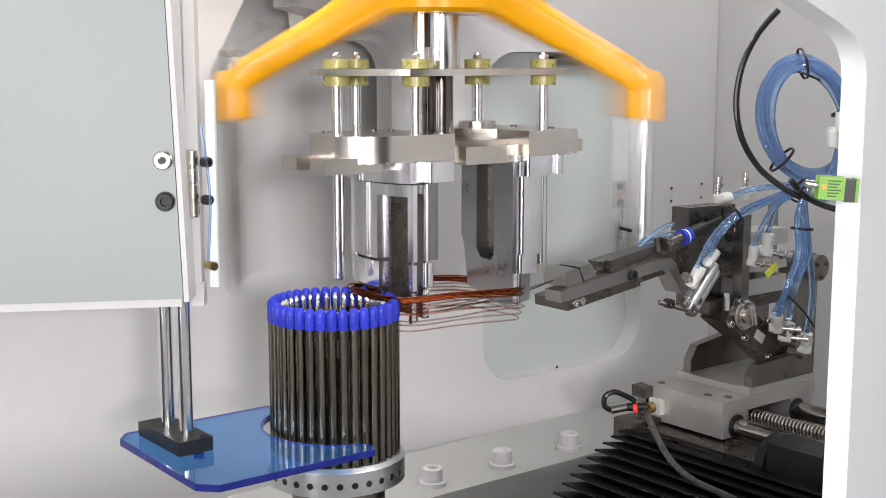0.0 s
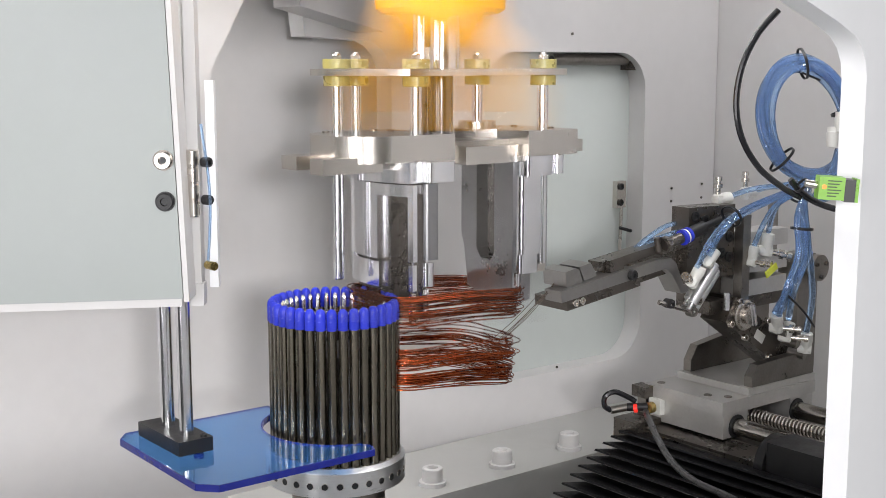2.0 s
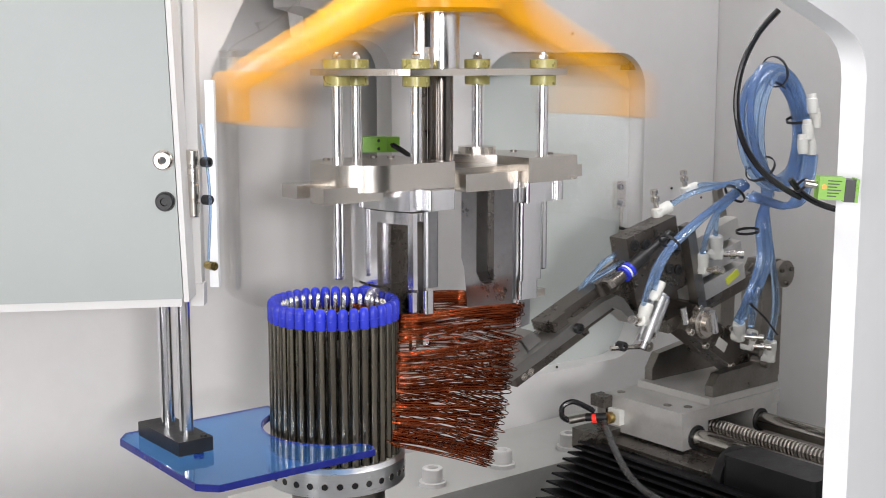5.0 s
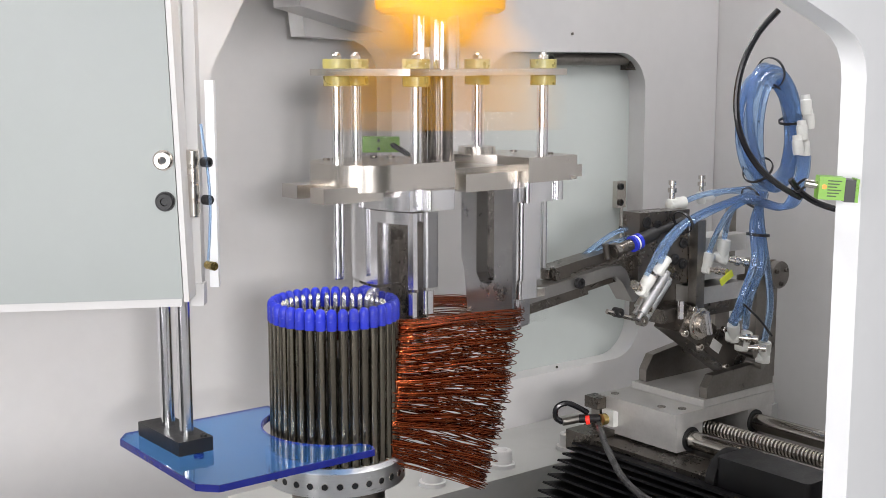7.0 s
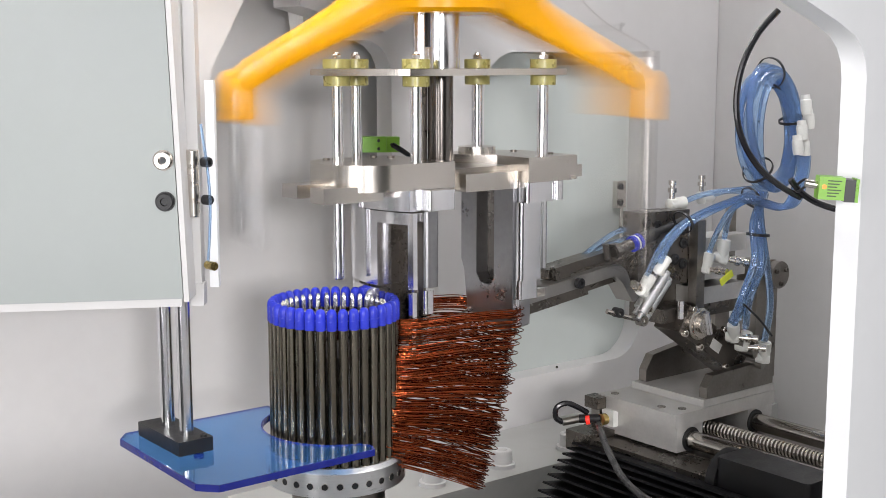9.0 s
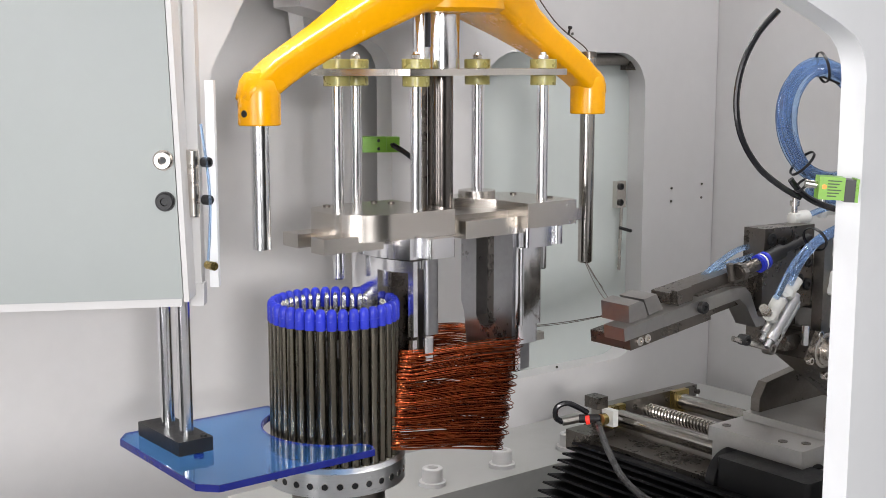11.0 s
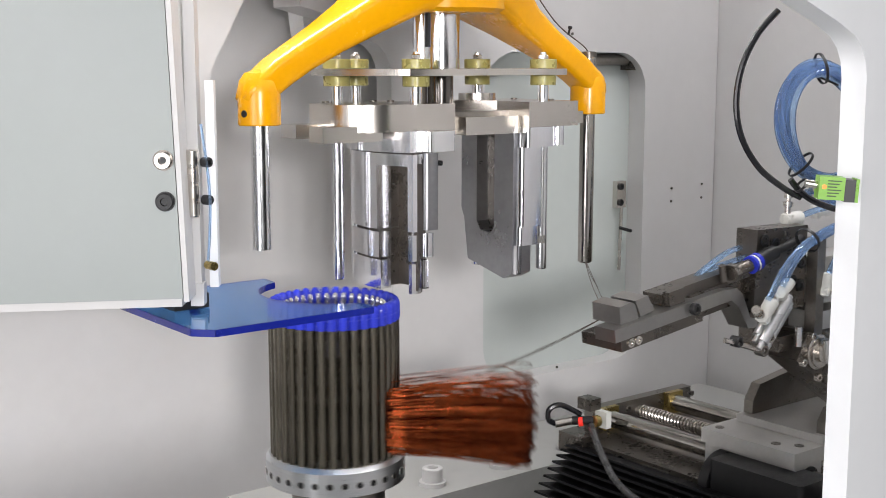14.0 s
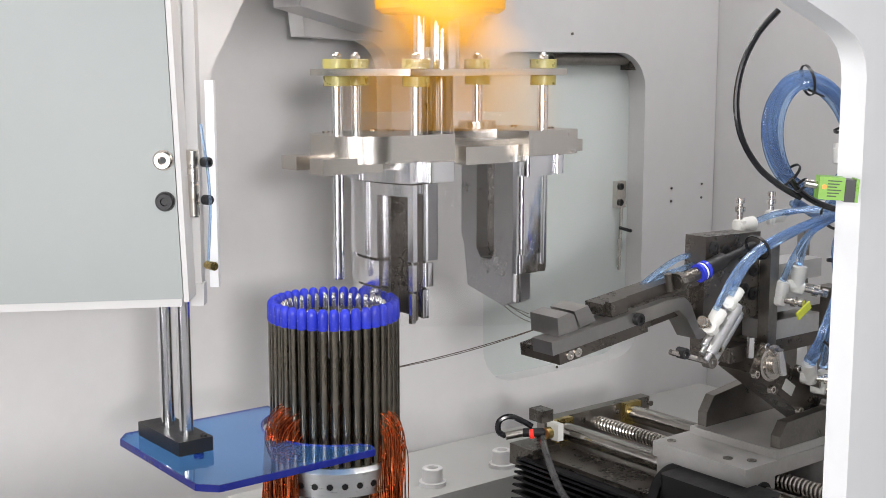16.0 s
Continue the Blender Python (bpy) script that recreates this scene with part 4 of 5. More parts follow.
    lines = [((0.566, 0.018, 0.292), (0.61, 0.0, 0.297)), ((0.620, 0.028, 0.298), (0.645, -0.01, 0.296)), ((0.500, -0.036, 0.208), (0.53, -0.045, 0.245), (0.58, -0.05, 0.268)),
             ((0.521, -0.040, 0.230), (0.56, -0.048, 0.258), (0.60, -0.05, 0.272)), ((0.52, -0.04, 0.22), (0.545, -0.05, 0.25), (0.59, -0.052, 0.266)),
             ((0.608, -0.018, 0.226), (0.620, -0.035, 0.25), (0.64, -0.05, 0.27)), ((0.634, -0.02, 0.24), (0.638, -0.035, 0.262), (0.65, -0.05, 0.275)),
             ((0.648, -0.036, 0.138), (0.662, -0.06, 0.165), (0.682, -0.066, 0.20), (0.678, -0.066, 0.25)), ((0.674, -0.04, 0.128), (0.672, -0.066, 0.16), (0.690, -0.070, 0.20), (0.682, -0.068, 0.25)),
             ((0.652, -0.046, 0.135), (0.655, -0.064, 0.16), (0.676, -0.07, 0.205), (0.673, -0.066, 0.25)), ((0.710, -0.042, 0.106), (0.716, -0.05, 0.15), (0.700, -0.06, 0.21), (0.684, -0.064, 0.255)),
             ((0.66, -0.04, 0.14), (0.668, -0.062, 0.17), (0.696, -0.066, 0.20), (0.686, -0.070, 0.25))]
    for i, l in enumerate(lines):
        off = Vector((0.004 * math.sin(2.1 * i), 0.004 * math.cos(1.7 * i), 0.004 * math.cos(2.9 * i)))
        part("air_line", sweep(spline([*(slant(*p) for p in l), knot + off], 8), 0.0034 if i < 7 else 0.0042, 8), TUBE, arm if i < 7 else t, "clear blue air line")
    for i, (a, bq) in enumerate((((0.494, 0.02, 0.262), (0.470, 0.022, 0.258)), ((0.494, 0.012, 0.254), (0.472, 0.016, 0.250)))):
        part("air_line", sweep(spline([a, bq, (0.440 + 0.01 * i, 0.03, 0.240), (0.425 + 0.012 * i, 0.034, 0.226)], 8), 0.003, 8), TUBE, arm, "clear blue air line")
    for p, d in ((slant(0.682, -0.067, 0.235), (0.1, 0, 1)), (slant(0.672, -0.05, 0.281), (1, -0.1, 0.5)), (slant(0.556, -0.046, 0.262), (1, 0, 0.5))):
        d = Vector(d).normalized()
        part("cable_tie", lathe(Vector(p) - d * 0.0015, Vector(p) + d, [(0, 0.0125), (0.0, 0.0135), (0.003, 0.0135), (0.003, 0.0125)], 20, caps=False), BLACK, arm, "black cable tie")
    part("cable_tie_tail", sweep(spline([slant(0.662, -0.066, 0.156), slant(0.69, -0.07, 0.135), slant(0.715, -0.068, 0.112)]), 0.0014, 6), BLACK, t)
    return based(t, 0.62, 0.03, 0.031), based(arm, *HUB)


# ---- hose bundle hanging beside the gripper ----
def build_hoses():
    t = thing("hose_bundle", "coiled bundle of clear blue air hoses tied with cable ties", "air hose")
    rng = random.Random(4)
    c = Vector((0.545, -0.118, 0.386))
    right, up = Vector((0.786, -0.618, 0)), Vector((0, 0, 1))
    fw = Vector((0.618, 0.786, 0))
    for i in range(9):
        pts = []
        ox, oz, od = rng.uniform(-0.004, 0.004), rng.uniform(-0.004, 0.004), rng.uniform(-0.007, 0.007)
        rx, rz = 0.047 + rng.uniform(-0.005, 0.005), 0.062 + rng.uniform(-0.005, 0.005)
        for j in range(16):
            a = 2 * math.pi * j / 16
            pts.append(c + right * (rx * math.cos(a) + ox) + up * (rz * math.sin(a) + oz - 0.012 * math.cos(a)) + fw * (od + 0.008 * math.sin(a + i)))
        part("hose", sweep(spline(pts, 3, True), 0.0038, 8, closed=True), TUBE, t, "clear blue air hose")
    for a in (100, 20, 235):
        q = c + right * 0.046 * math.cos(radians(a)) + up * (0.061 * math.sin(radians(a)) - 0.012 * math.cos(radians(a)))
        d = (right * -0.046 * math.sin(radians(a)) + up * 0.061 * math.cos(radians(a))).normalized()
        tie = part("cable_tie", lathe(q - d * 0.0015, q + d, [(0, 0.0165), (0, 0.0175), (0.003, 0.0175), (0.003, 0.0165)], 24, caps=False), BLACK, t, "black cable tie")
        part("tail", cyl(q + up * -0.01, q + up * -0.018 + right * 0.02, 0.0013, n=6), BLACK, tie)
    for i, (x, z) in enumerate(((0.036, 0.016), (0.043, 0.000), (0.030, -0.012), (0.022, -0.028), (0.036, -0.030))):
        p = c + right * x + up * z - fw * 0.02
        f = part("fitting", lathe(p, p + Vector((0.1, 0.1, 1)), [(0, 0.0052), (0.006, 0.0062), (0.016, 0.0062), (0.017, 0.0052), (0.022, 0.005)], 16), FITTING, t, "white push-in connector")
    for i in range(5):
        pts = [c + right * (0.03 + 0.004 * i) + up * (-0.03) - fw * 0.018, c + right * (0.022 + 0.004 * i) - up * 0.055 - fw * 0.02, c + right * (0.004 + 0.004 * i) - up * 0.085 - fw * 0.015,
               Vector((0.560, -0.10 + 0.003 * i, 0.306 + 0.003 * (i % 3)))]
        part("hose", sweep(spline(pts, 8), 0.0036, 8), TUBE, t, "clear blue air hose")
    return based(t, 0.545, -0.118, 0.386)


# ---- bellows: rigid folds that slide together ----
FOLDS = 14


def build_bellows():
    root = thing("slide_bellows", "black folded bellows that covers the cross slide", "bellows")
    based(root, 0.2, -0.16, -0.124)
    folds = []
    bm = prism([(-0.011, 0.0035), (-0.0095, 0.0055), (0.030, -0.002), (0.030, -0.004), (-0.004, 0.0015), (0.030, -0.010), (0.030, -0.0115)], -0.17, 0.17, None, Matrix.Rotation(radians(90), 4, "X"))
    me = finish(bm, "fold", RUBBER)
    for k in range(FOLDS):
        folds.append(share("fold", me, root, Matrix.Identity(4)))
    return folds


def build_sensors():
    s = thing("photo_sensor", "green and black photoelectric sensor on the front frame", "sensor")
    ex, ez = Vector((0.786, -0.618, 0)), Vector((0, 0, 1))
    M = Matrix.Translation((0.1840, -0.4030, 0.3560)) @ Matrix.Rotation(radians(-38 - 6), 4, "Z") @ Matrix.Rotation(radians(3), 4, "Y") @ Matrix.Diagonal((0.82, 0.9, 0.95, 1))
    part("body", box(-0.017, 0.006, -0.008, 0.010, -0.0085, 0.0095, m=M), GREEN, s, "green sensor body", bevel=0.0015)
    part("back", box(0.0062, 0.0155, -0.008, 0.010, -0.0095, 0.008, m=M), BLACK, s, "black sensor end", bevel=0.0015)
    part("cap", box(0.0157, 0.0185, -0.008, 0.010, -0.0095, 0.009, m=M), GREEN, s, bevel=0.001)
    part("lamp", cyl(M @ Vector((-0.0125, -0.0082, 0.0015)), M @ Vector((-0.0125, -0.0088, 0.0015)), 0.0017, n=12), ORANGE_LED, s, "lit orange lamp")
    for i in range(6):
        z = 0.0065 - 0.0024 * i
        part("print_bar", box(-0.0095, 0.003 - 0.002 * (i % 3), -0.00825, -0.0081, z - 0.0005, z + 0.0005, m=M), PRINT, s, "fine dark print line")
    g = part("gland", cyl(M @ Vector((-0.0172, 0, 0.002)), M @ Vector((-0.028, 0, 0.003)), 0.003, n=14), STEEL, s)
    part("cable", sweep(spline([(0.1766, -0.3501, 0.4892), (0.1643, -0.3404, 0.4705), (0.1558, -0.3337, 0.4457), (0.1532, -0.3316, 0.4176), (0.1574, -0.3349, 0.3915), (0.1684, -0.3436, 0.3687), (0.1834, -0.3554, 0.3532), (0.1951, -0.3646, 0.3452)], 10), 0.0025, 10), CABLE, s, "glossy black cable")
    part("cable", sweep(spline([(0.184, -0.362, 0.360), (0.192, -0.366, 0.350), (0.203, -0.372, 0.342), (0.215, -0.382, 0.3365), (0.224, -0.387, 0.336)], 8), 0.0025, 10), CABLE, s, "glossy black cable")
    part("cable_tie", lathe((0.1925, -0.367, 0.3545), (0.189, -0.365, 0.358), [(0, 0.0062), (0, 0.0068), (0.002, 0.0068), (0.002, 0.0062)], 16, caps=False), BLACK, s)
    based(s, 0.2, -0.405, 0.348)
    b = thing("photo_sensor", "pale green photoelectric sensor beside the spindle", "sensor")
    N = Matrix.Translation((0.262, 0.296, 0.350)) @ Matrix.Rotation(radians(-30), 4, "Z")
    part("body", box(-0.023, 0.006, -0.008, 0.010, -0.0095, 0.0095, m=N), GREEN, b, "green sensor body", bevel=0.0015)
    part("lens", box(0.0062, 0.022, -0.008, 0.010, -0.0095, 0.009, m=N), GREEN, b, bevel=0.0015)
    for x, z in ((-0.004, 0.005), (-0.004, -0.005), (0.012, 0.0)):
        part("screw", socket(N @ Vector((x, -0.008, z)), (0, -1, 0), 0.002, 0.001), BLACK, b)
    part("cable", sweep(spline([N @ Vector((0.013, -0.009, 0.0)), N @ Vector((0.026, -0.012, -0.008)), N @ Vector((0.045, -0.012, -0.02)), N @ Vector((0.075, -0.0, -0.024))], 8), 0.0034, 10), CABLE, b, "grey and black cable")
    based(b, 0.262, 0.31, 0.34)


# ---- copper coil: rigid bundles of turns ----
BUNDLES = 296
SHAPES = 18


def build_coil():
    rng = random.Random(7)
    meshes = []
    for v in range(SHAPES):
        dx, dy = rng.uniform(-0.004, 0.003), rng.uniform(-0.003, 0.003)
        ph, am = rng.uniform(0, 6.28), rng.uniform(0.0004, 0.0020)
        base = rounded(0.040 + dx, 0.195 - dx, -0.0495 + dy, 0.0475 - dy, 0.027 + rng.uniform(-0.007, 0.010), 6)
        raw = []
        for i, (x, y) in enumerate(base):
            raw.append((x, y))
            x2, y2 = base[(i + 1) % len(base)]
            if math.hypot(x2 - x, y2 - y) > 0.03:
                for q in (0.2, 0.4, 0.6, 0.8):
                    raw.append((x + (x2 - x) * q, y + (y2 - y) * q))
        pts = []
        for x, y in raw:
            a = math.atan2(y, x - 0.12)
            pts.append(Vector((x + 0.0005 * math.sin(3 * a + ph), y + 0.0014 * math.sin(3 * a + 2 * ph), (v % 4 - 1.5) * 0.0012 + am * math.sin(2 * a + ph) - 0.007 * ((x - 0.04) / 0.155) ** 2)))
        meshes.append(finish(sweep(spline(pts, 2, True), 0.00054, 5, closed=True), "wire_turn", COPPER, smooth=True))
    coil = thing("copper_coil", "loose copper winding hanging from the formers over the tool", "copper coil")
    return [share("wire_turn", meshes[k % SHAPES], coil, Matrix.Identity(4)) for k in range(BUNDLES)]


LEAD_END, FEED_END = Vector((-0.018, 0.193, -0.052)), Vector((0.118, 0.146, 0.042))

TAIL_END = Vector((-0.060, -0.074, -0.021))


def build_wires():
    """Single wire ends, each built from the gripper's jaw outwards."""
    def strand(end, sag, n):
        side = end.cross(Vector((0, 0, 1))).normalized()
        return [end * q + Vector((0, 0, sag * math.sin(math.pi * q) * (1 - 0.5 * q))) + side * 0.004 * n * math.sin(math.pi * q) for q in np.linspace(0, 1, 12)]
    a = thing("lead_wire", "thin loose wire between coil and gripper", "wire")
    part("strand", sweep(strand(LEAD_END, -0.004, 0.0), 0.00042, 6), WIRE, a)
    part("strand", sweep(strand(LEAD_END, -0.006, 0.3), 0.00036, 6), WIRE, a)
    b = thing("feed_wire", "thin wire from the guide tube to the gripper", "wire")
    part("strand", sweep(strand(FEED_END, -0.006, 0.4), 0.00038, 6), WIRE, b)
    part("strand", sweep(strand(FEED_END, -0.010, -0.4), 0.00038, 6), WIRE, b)
    c = thing("wire_tail", "short end of the thin wire below the guide tube", "wire")
    part("strand", sweep(strand(TAIL_END, -0.002, 0.2), 0.00038, 6), WIRE, c)
    return a, b, c


build_setting()
build_small_fixtures()
build_door()
TOOL = build_tool()
LIFTER = build_lifter()
STRIPPER = build_stripper()
FORMER = build_former()
FLYER = build_flyer()
SLIDE = build_slide()
GRIPPER, ARM = build_gripper()
HOSES = build_hoses()
FOLD = build_bellows()
build_sensors()
TURNS = build_coil()
LEAD, FEED, TAIL = build_wires()


# ---- what moves ----
def along(rows, t):
    """Linear interpolation in rows of (t, value)."""
    ts, vs = [r[0] for r in rows], [r[1] for r in rows]
    return float(np.interp(t, ts, vs))


BLOCK_Z = [(0, 0), (4.3, 0), (5.0, -0.0258), (9.6, -0.0258), (10.5, -0.0705), (12.3, -0.0705), (12.5, -0.0640), (12.7, -0.037), (12.9, -0.0005), (13.0, 0.0127), (13.1, 0.021), (13.3, 0.028), (15.15, 0.028), (15.3, 0.0), (16, 0)]
PLATE_Z = [(0, 0), (11.4, 0), (11.5, -0.007), (12.0, -0.065), (12.3, -0.103), (12.5, -0.1134), (12.7, -0.092), (12.9, -0.050), (13.0, -0.0325), (13.1, -0.018), (13.3, 0), (16, 0)]
LIFT_Z = [(0, 0), (13.4, 0), (13.5, 0.045), (13.6, 0.080), (13.7, 0.113), (13.8, 0.127), (14.7, 0.127), (14.8, 0.110), (14.9, 0.085), (15.0, 0.040), (15.1, 0.010), (15.2, 0.0), (16, 0)]
SLIDE_X = [(0, 0), (4.3, 0), (5.2, -0.083), (13.8, -0.083), (14.0, -0.095), (14.5, -0.145), (14.8, -0.170), (15.0, -0.174), (16, -0.174)]
SWING = [(0, 0), (4.0, 0), (4.1, -11), (4.2, -15), (5.3, -15), (5.9, 0), (16, 0)]
GRIP_Y = [(0, 0), (9.5, 0), (10.8, -0.171), (16, -0.171)]
TURN = [(0, 0), (13.8, 0), (13.9, -6), (14.0, -20), (14.1, -38), (14.2, -54), (14.3, -64), (14.4, -78), (14.5, -91), (14.6, -103), (14.7, -114), (14.8, -124), (15.0, -128), (16, -128)]
DROOP = [(0, 0), (13.9, 0), (14.0, 2), (14.2, 6), (14.5, 11), (14.8, 13), (14.9, 15), (15.0, 22), (15.1, 50), (15.2, 75), (16, 78)]
WOUND = [(0, 2), (0.5, 8), (1.0, 15), (1.5, 20), (2.5, 28), (3.5, 36), (4.2, 41), (6.3, 58), (7.0, 62), (8.0, 69), (9.2, 76), (9.5, 78), (16, 78)]
WIND_Z = [(0, 0.232), (4.3, 0.232), (5.0, 0.211), (9.6, 0.211), (10.5, 0.186), (11.5, 0.180), (12.0, 0.172), (12.5, 0.152), (13.0, 0.141), (16, 0.138)]
LOW_Z = [(0, 0.21), (0.3, 0.190), (0.5, 0.176), (1.0, 0.163), (1.5, 0.154), (3.5, 0.142), (4.0, 0.138), (4.1, 0.126), (4.2, 0.119), (6.3, 0.095), (9.2, 0.095), (10.0, 0.097), (11.3, 0.0985), (12.5, 0.095), (16, 0.094)]
LEAN = [(0, 0), (0.5, 2), (2.0, 4), (4.0, 8), (4.1, 13), (4.2, 17), (6.3, 22), (9.2, 22), (10.2, 10), (11.3, 8.5), (13.8, 8.5), (16, 8.5)]
TOP_GAP = [(0, 0.024), (9.2, 0.026), (10.5, 0.018), (12.0, 0.014), (16, 0.010)]
HOP = [(0, 0.004), (1.0, 0.014), (2.5, 0.024), (4.2, 0.016), (6.3, 0.004), (9.2, 0.002), (16, 0)]
SLIP = [(0, 0.002), (4.0, 0.008), (4.2, 0.018), (6.3, 0.025), (9.2, 0.027), (10.2, 0.015), (11.3, 0.012), (12.3, 0.004), (13.0, 0.0), (16, 0)]
PHASE = [(0.0, 0), (0.5, 90), (1.0, 30), (1.5, 0), (2.0, 90), (2.5, 15), (3.0, 5), (3.5, 90), (4.0, 15), (4.2, 105), (6.5, 0), (7.0, 90), (7.5, 20), (8.0, 5), (8.5, 90), (9.0, 15)]


def turn_pose(k, t):
    n = along(WOUND, t) * BUNDLES / 78
    age = n - k
    wz, lz, gap = along(WIND_Z, t), along(LOW_Z, t), along(TOP_GAP, t)
    new_turns = min(38, 2 + 0.7 * n)
    slip = 0.0
    if age < 0:
        z, lean = wz, 0
    elif age < new_turns or n <= new_turns:
        z, lean = wz - gap * age / new_turns, 0
    else:
        q = (age - new_turns) / max(n - new_turns, 1)
        top = wz - gap - along(HOP, t)
        z = top + (lz - top) * q ** (0.7 if t < 5 else 0.95)
        z += 0.003 * math.sin(q * 21) * q * (1 - q) * 4
        lean = along(LEAN, t) * q ** 1.2
        slip = along(SLIP, t) * q ** 1.4
    r2 = random.Random(k + 1000)
    settle = along([(11.8, 0), (12.5, 0.85), (13.2, 1), (16, 1)], t)
    roll = r2.uniform(-11, 11) * settle
    lean -= settle * 8 * max(0.0, (k - 0.93 * BUNDLES) / (0.07 * BUNDLES))
    clump = 0.0022 * math.sin(0.23 * k) + 0.0014 * math.sin(0.61 * k + 1)
    z += clump * min(max(age - 20, 0) / 40, 1.0)
    d = along(DROOP, t)
    z = 0.105 + (z - 0.105) * (1 - 0.85 * min(d / 70, 1))
    r = random.Random(k)
    wob = min(max(age, 0) / 30, 1.0)
    z += 0.00002 * (k // SHAPES)
    z += r.uniform(-0.0012, 0.0012) * wob
    yaw = r.uniform(-1.6, 1.6) * wob
    back = along([(0, 0.007), (9.2, 0.009), (12.0, 0.010), (12.8, 0.012), (16, 0.012)], t) * (min(max(age - 20, 0) / 30, 1.0) if t < 12 else 1.0)
    lx, lyy = r.uniform(-0.003, 0.002) * wob - back - slip, r.uniform(-0.003, 0.003) * wob
    flip = Matrix.Translation((0.1185, 0, 0)) @ pose(0, 0, 0, roll + r.uniform(-1.1, 1.1) * wob, r.uniform(-0.9, 0.9) * wob, yaw) @ Matrix.Translation((-0.1185, 0, 0))
    hinge = Matrix.Translation((0.03, 0, 0)) @ pose(0, 0, 0, -13 * settle, lean, 0) @ Matrix.Translation((-0.03, 0, 0))
    m = pose(lx, lyy, z) @ hinge @ flip
    if d > 0:
        fan = min(d / 70, 1.0) ** 2
        m = pose(0, r2.uniform(-0.010, 0.014) * fan, 0, 0, r2.uniform(-10, 10) * fan, 0) @ m
        m = pose(0.040, 0, 0.108) @ pose(0, 0, 0, 0, d * (0.9 + 0.1 * k / BUNDLES), 0) @ pose(-0.040, 0, -0.108) @ m
    return pose(0, 0, 0, 0, 0, along(TURN, t)) @ m


def flyer_angle(t):
    """Winding: 240 degrees in a tenth of a second, phases from the times above; then parked, and started again."""
    if t < 9.45:
        whole = 2400.0 * t
        off = [(a, ph) for a, ph in PHASE]
        base = []
        last = 0.0
        for a, ph in off:
            want = ph - 2400.0 * a
            d = (want - last + 90) % 180 - 90
            last += d
            base.append((a, last))
        return whole + along(base, t)
    return None


def motions():
    ticks = lambda a, b: [i / FPS for i in range(round(a * FPS), round(b * FPS) + 1)]
    walk(FORMER, [(t, pose(0.1225, 0, 0.36 + z)) for t, z in BLOCK_Z])
    walk(STRIPPER, [(t, pose(0.1225, 0, 0.4375 + z)) for t, z in PLATE_Z])
    walk(LIFTER, [(t, pose(-0.1485, 0.033, 0.109 + z)) for t, z in LIFT_Z])
    walk(SLIDE, [(t, pose(0.627 + x, -0.065, -0.0205)) for t, x in SLIDE_X])
    times = sorted({t for t, _ in SLIDE_X} | {t for t, _ in GRIP_Y})
    walk(GRIPPER, [(t, pose(0.62 + along(SLIDE_X, t), 0.03 + along(GRIP_Y, t), 0.031)) for t in times])
    swing_times = sorted(set(times) | {t for t, _ in SWING})
    walk(ARM, [(t, pose(HUB[0] + along(SLIDE_X, t), HUB[1] + along(GRIP_Y, t), HUB[2], 0, along(SWING, t), 0)) for t in swing_times])
    hang = [(0, 0, 0, 0), (4.3, 0, 0, 0), (5.2, -0.038, -0.010, 43), (9.5, -0.038, -0.010, 43), (10.8, 0.022, -0.004, 5), (13.8, 0.022, -0.004, 5), (14.5, 0.010, -0.014, 5), (15.0, 0.006, -0.018, 8), (16, 0.006, -0.018, 8)]
    walk(HOSES, [(t, pose(0.545 + 0.786 * d, -0.118 - 0.618 * d, 0.386 + z, 0, 0, a)) for t, d, z, a in hang])
    # bellows
    for k, f in enumerate(FOLD):
        q = (k + 0.5) / FOLDS
        rows = []
        for t, x in SLIDE_X:
            top, foot = Vector((0.482 + x, -0.09, -0.004)), Vector((0.290, -0.09, -0.115))
            p = Vector((top.x + (foot.x - top.x) * q, -0.09, top.z + (foot.z - top.z) * q ** 1.35)) - Vector((0.2, -0.16, -0.124))
            rows.append((t, pose(*p)))
        walk(f, rows)
    # needle tool indexes
    walk(TOOL, [(t, pose(-0.002, 0.0016, 0.0625, 0, 0, a)) for t, a in TURN])
    # flyer
    rows, a = [], 0.0
    for t in ticks(0, 9.4):
        a = 142 + flyer_angle(t)
        rows.append((t, a))
    stop = math.ceil((a + 900 - 0) / 360) * 360
    t0, a0, t1 = 9.4, a, 10.7
    for t in ticks(9.4 + 1 / FPS, t1):
        u = (t - t0) / (t1 - t0)
        rows.append((t, a0 + (stop - a0) * (1 - (1 - u) ** 2)))
    for t, d in ((15.3, 0), (15.4, 21), (15.5, 44), (15.6, 66.5), (15.7, 88), (15.8, 103), (15.9, 104), (15.9 + 1 / FPS, 124), (15.9 + 2 / FPS, 168), (16.0, 235)):
        rows.append((t, stop + d))
    walk(FLYER, [(t, pose(0.1225, 0, 0.5125, 0, 0, b)) for t, b in rows])
    # coil turns
    base = [0, 4.0, 4.1, 4.2, 5.2, 6.3, 7.5, 9.2, 10.2, 11.3, 11.5, 12, 12.5, 13, 13.9, 14, 14.1, 14.2, 14.3, 14.4, 14.5, 14.6, 14.7, 14.8, 14.9, 15.0, 15.1, 15.2, 16]
    for k, ob in enumerate(TURNS):
        ts = sorted(set(base + [0.5, 1, 1.5, 2, 2.5, 3, 3.5, 8.5]))
        walk(ob, [(t, turn_pose(k, t)) for t in ts])
    # wire ends follow the jaw, each turned towards what it is led to
    hub = Vector(HUB)
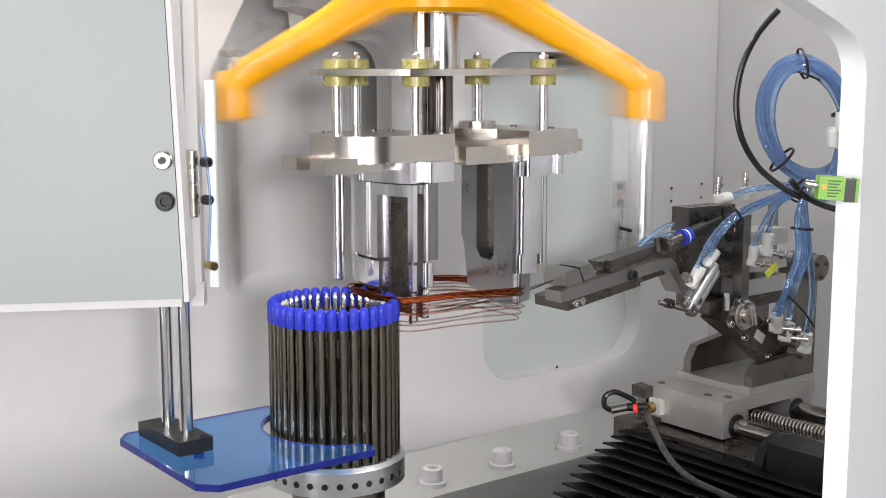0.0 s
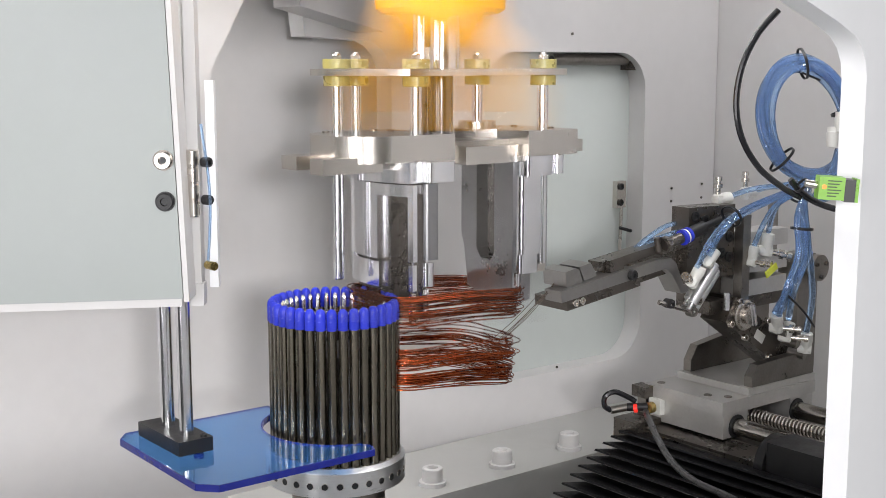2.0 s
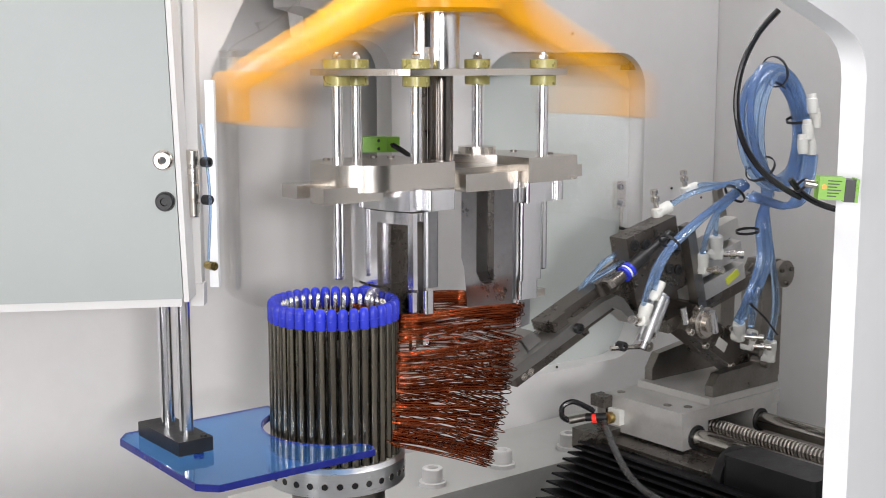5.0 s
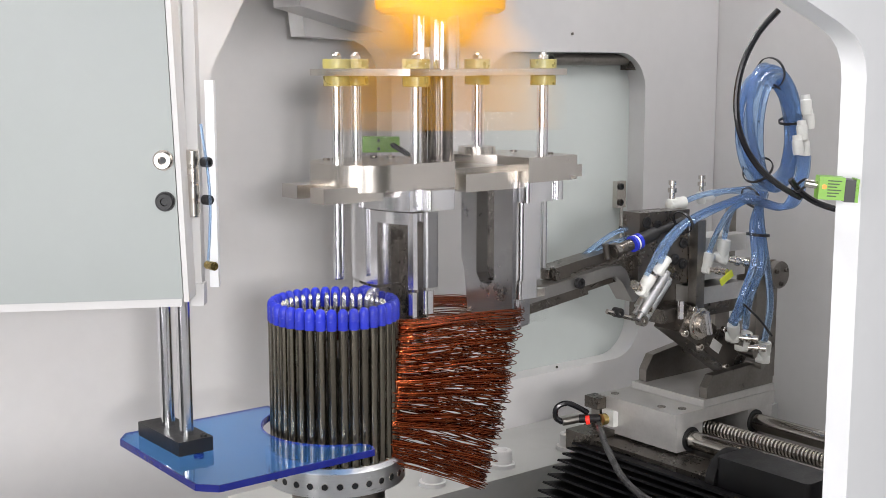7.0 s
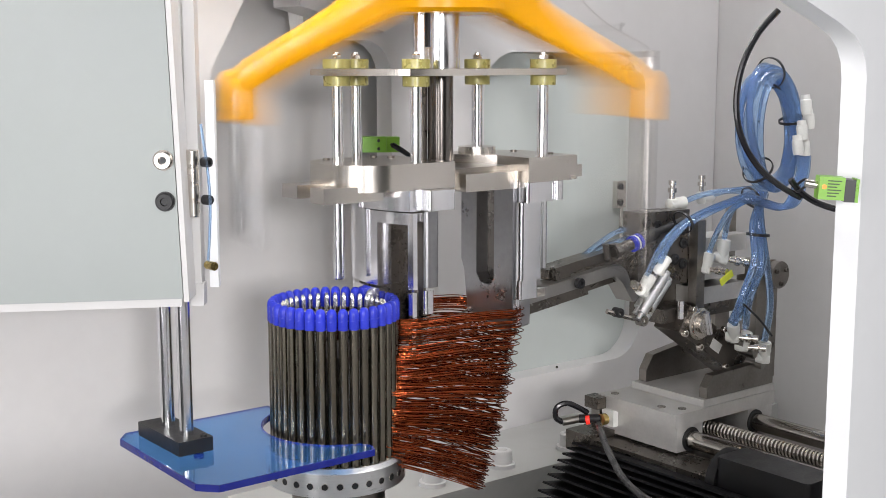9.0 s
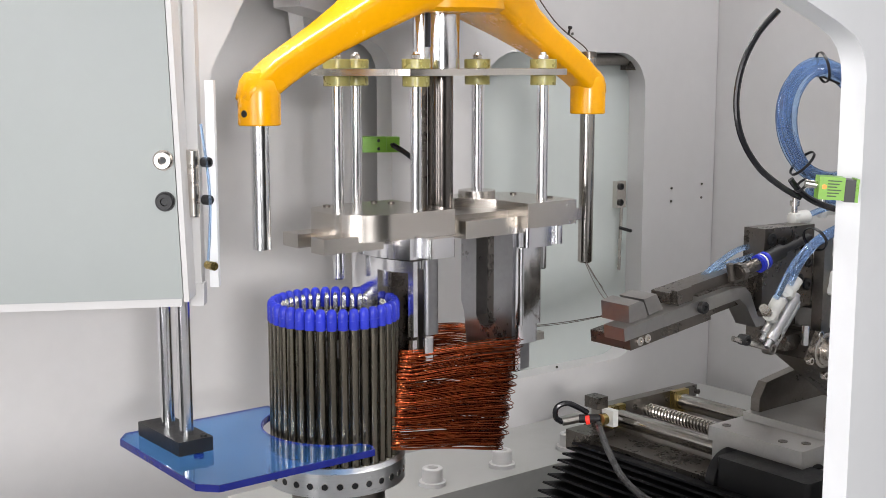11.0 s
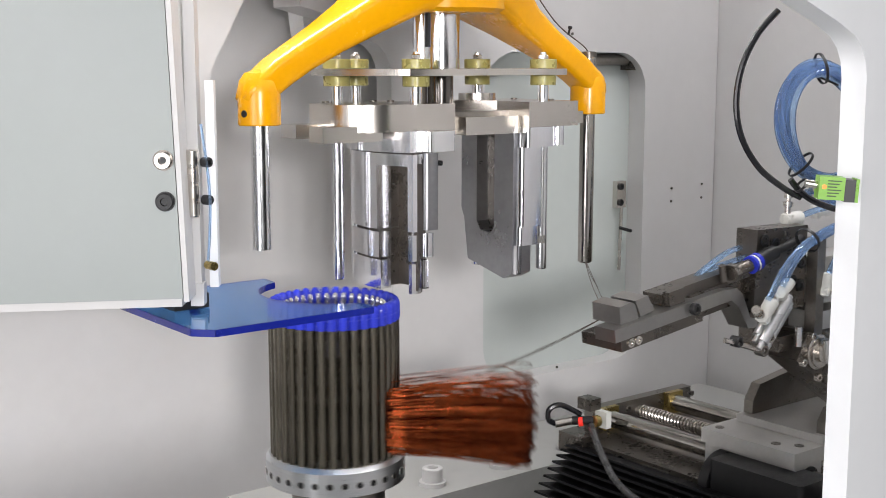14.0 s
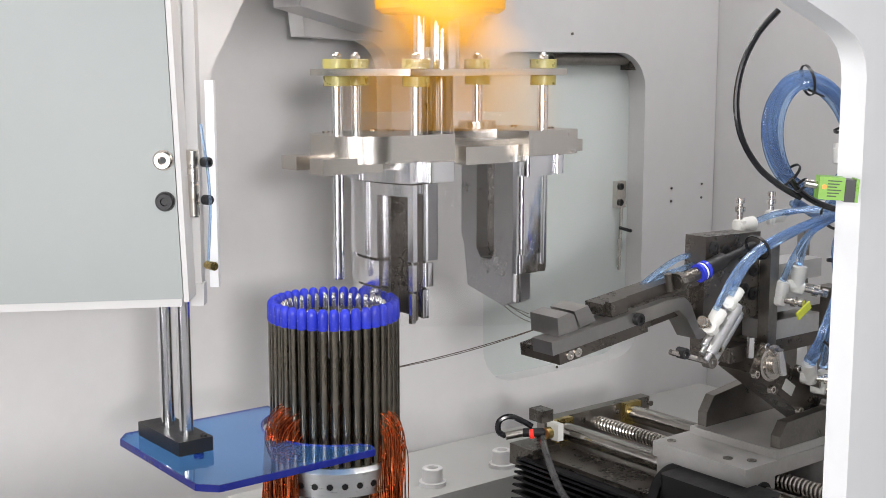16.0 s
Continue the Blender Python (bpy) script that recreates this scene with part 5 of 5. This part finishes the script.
    jaw = lambda t: hub + pose(0, 0, 0, 0, along(SWING, t), 0) @ (Vector((0.309, 0.028, 0.2145)) - hub) + Vector((along(SLIDE_X, t), along(GRIP_Y, t), 0))
    lead_to = [(0, (0.14, 0.0, 0.208)), (0.5, (0.15, 0.0, 0.195)), (1.0, (0.175, 0.0, 0.168)), (4.0, (0.185, 0.0, 0.152)), (4.2, (0.185, 0.0, 0.118)), (5.0, (0.06, 0.02, 0.165)), (9.4, (0.06, 0.02, 0.165)), (11.0, (0.225, 0.0, 0.178)), (12.0, (0.225, 0.0, 0.170)), (12.5, (0.225, 0.0, 0.144)), (13.0, (0.20, 0.03, 0.142)), (13.9, (0.20, 0.03, 0.140)), (14.2, (0.10, -0.10, 0.14)),
               (14.5, (0.06, -0.03, 0.14)), (15.0, (0.055, -0.02, 0.155)), (16, (0.055, -0.02, 0.165))]
    feed_to = [(0, (0.14, 0.003, 0.210)), (0.5, (0.15, 0.003, 0.197)), (1.0, (0.176, 0.003, 0.170)), (4.0, (0.188, 0.003, 0.155)), (4.2, (0.188, 0.003, 0.122)), (5.0, (0.06, 0.01, 0.17)), (9.4, (0.06, 0.01, 0.17)), (11.0, (0.322, 0, 0.238)), (13.8, (0.322, 0, 0.238)), (15.2, (0.322, 0, 0.238)), (15.5, (0.2, 0, 0.22)), (16, (0.2, 0.0, 0.21))]
    for ob, end, plan in ((LEAD, LEAD_END, lead_to), (FEED, FEED_END, feed_to)):
        rows = []
        for t in sorted(set(swing_times) | {r[0] for r in plan}):
            goal = Vector([along([(r[0], r[1][i]) for r in plan], t) for i in range(3)])
            turn = end.rotation_difference(goal - jaw(t)).to_matrix().to_4x4()
            rows.append((t, Matrix.Translation(jaw(t)) @ turn))
        walk(ob, rows)
    rows = []
    for t in sorted(set(swing_times) | {r[0] for r in feed_to}):
        tip = Vector([along([(r[0], r[1][i]) for r in feed_to], t) for i in range(3)])
        rows.append((t, Matrix.Translation(tip) @ TAIL_END.rotation_difference(jaw(t) - tip).to_matrix().to_4x4()))
    walk(TAIL, rows)


motions()
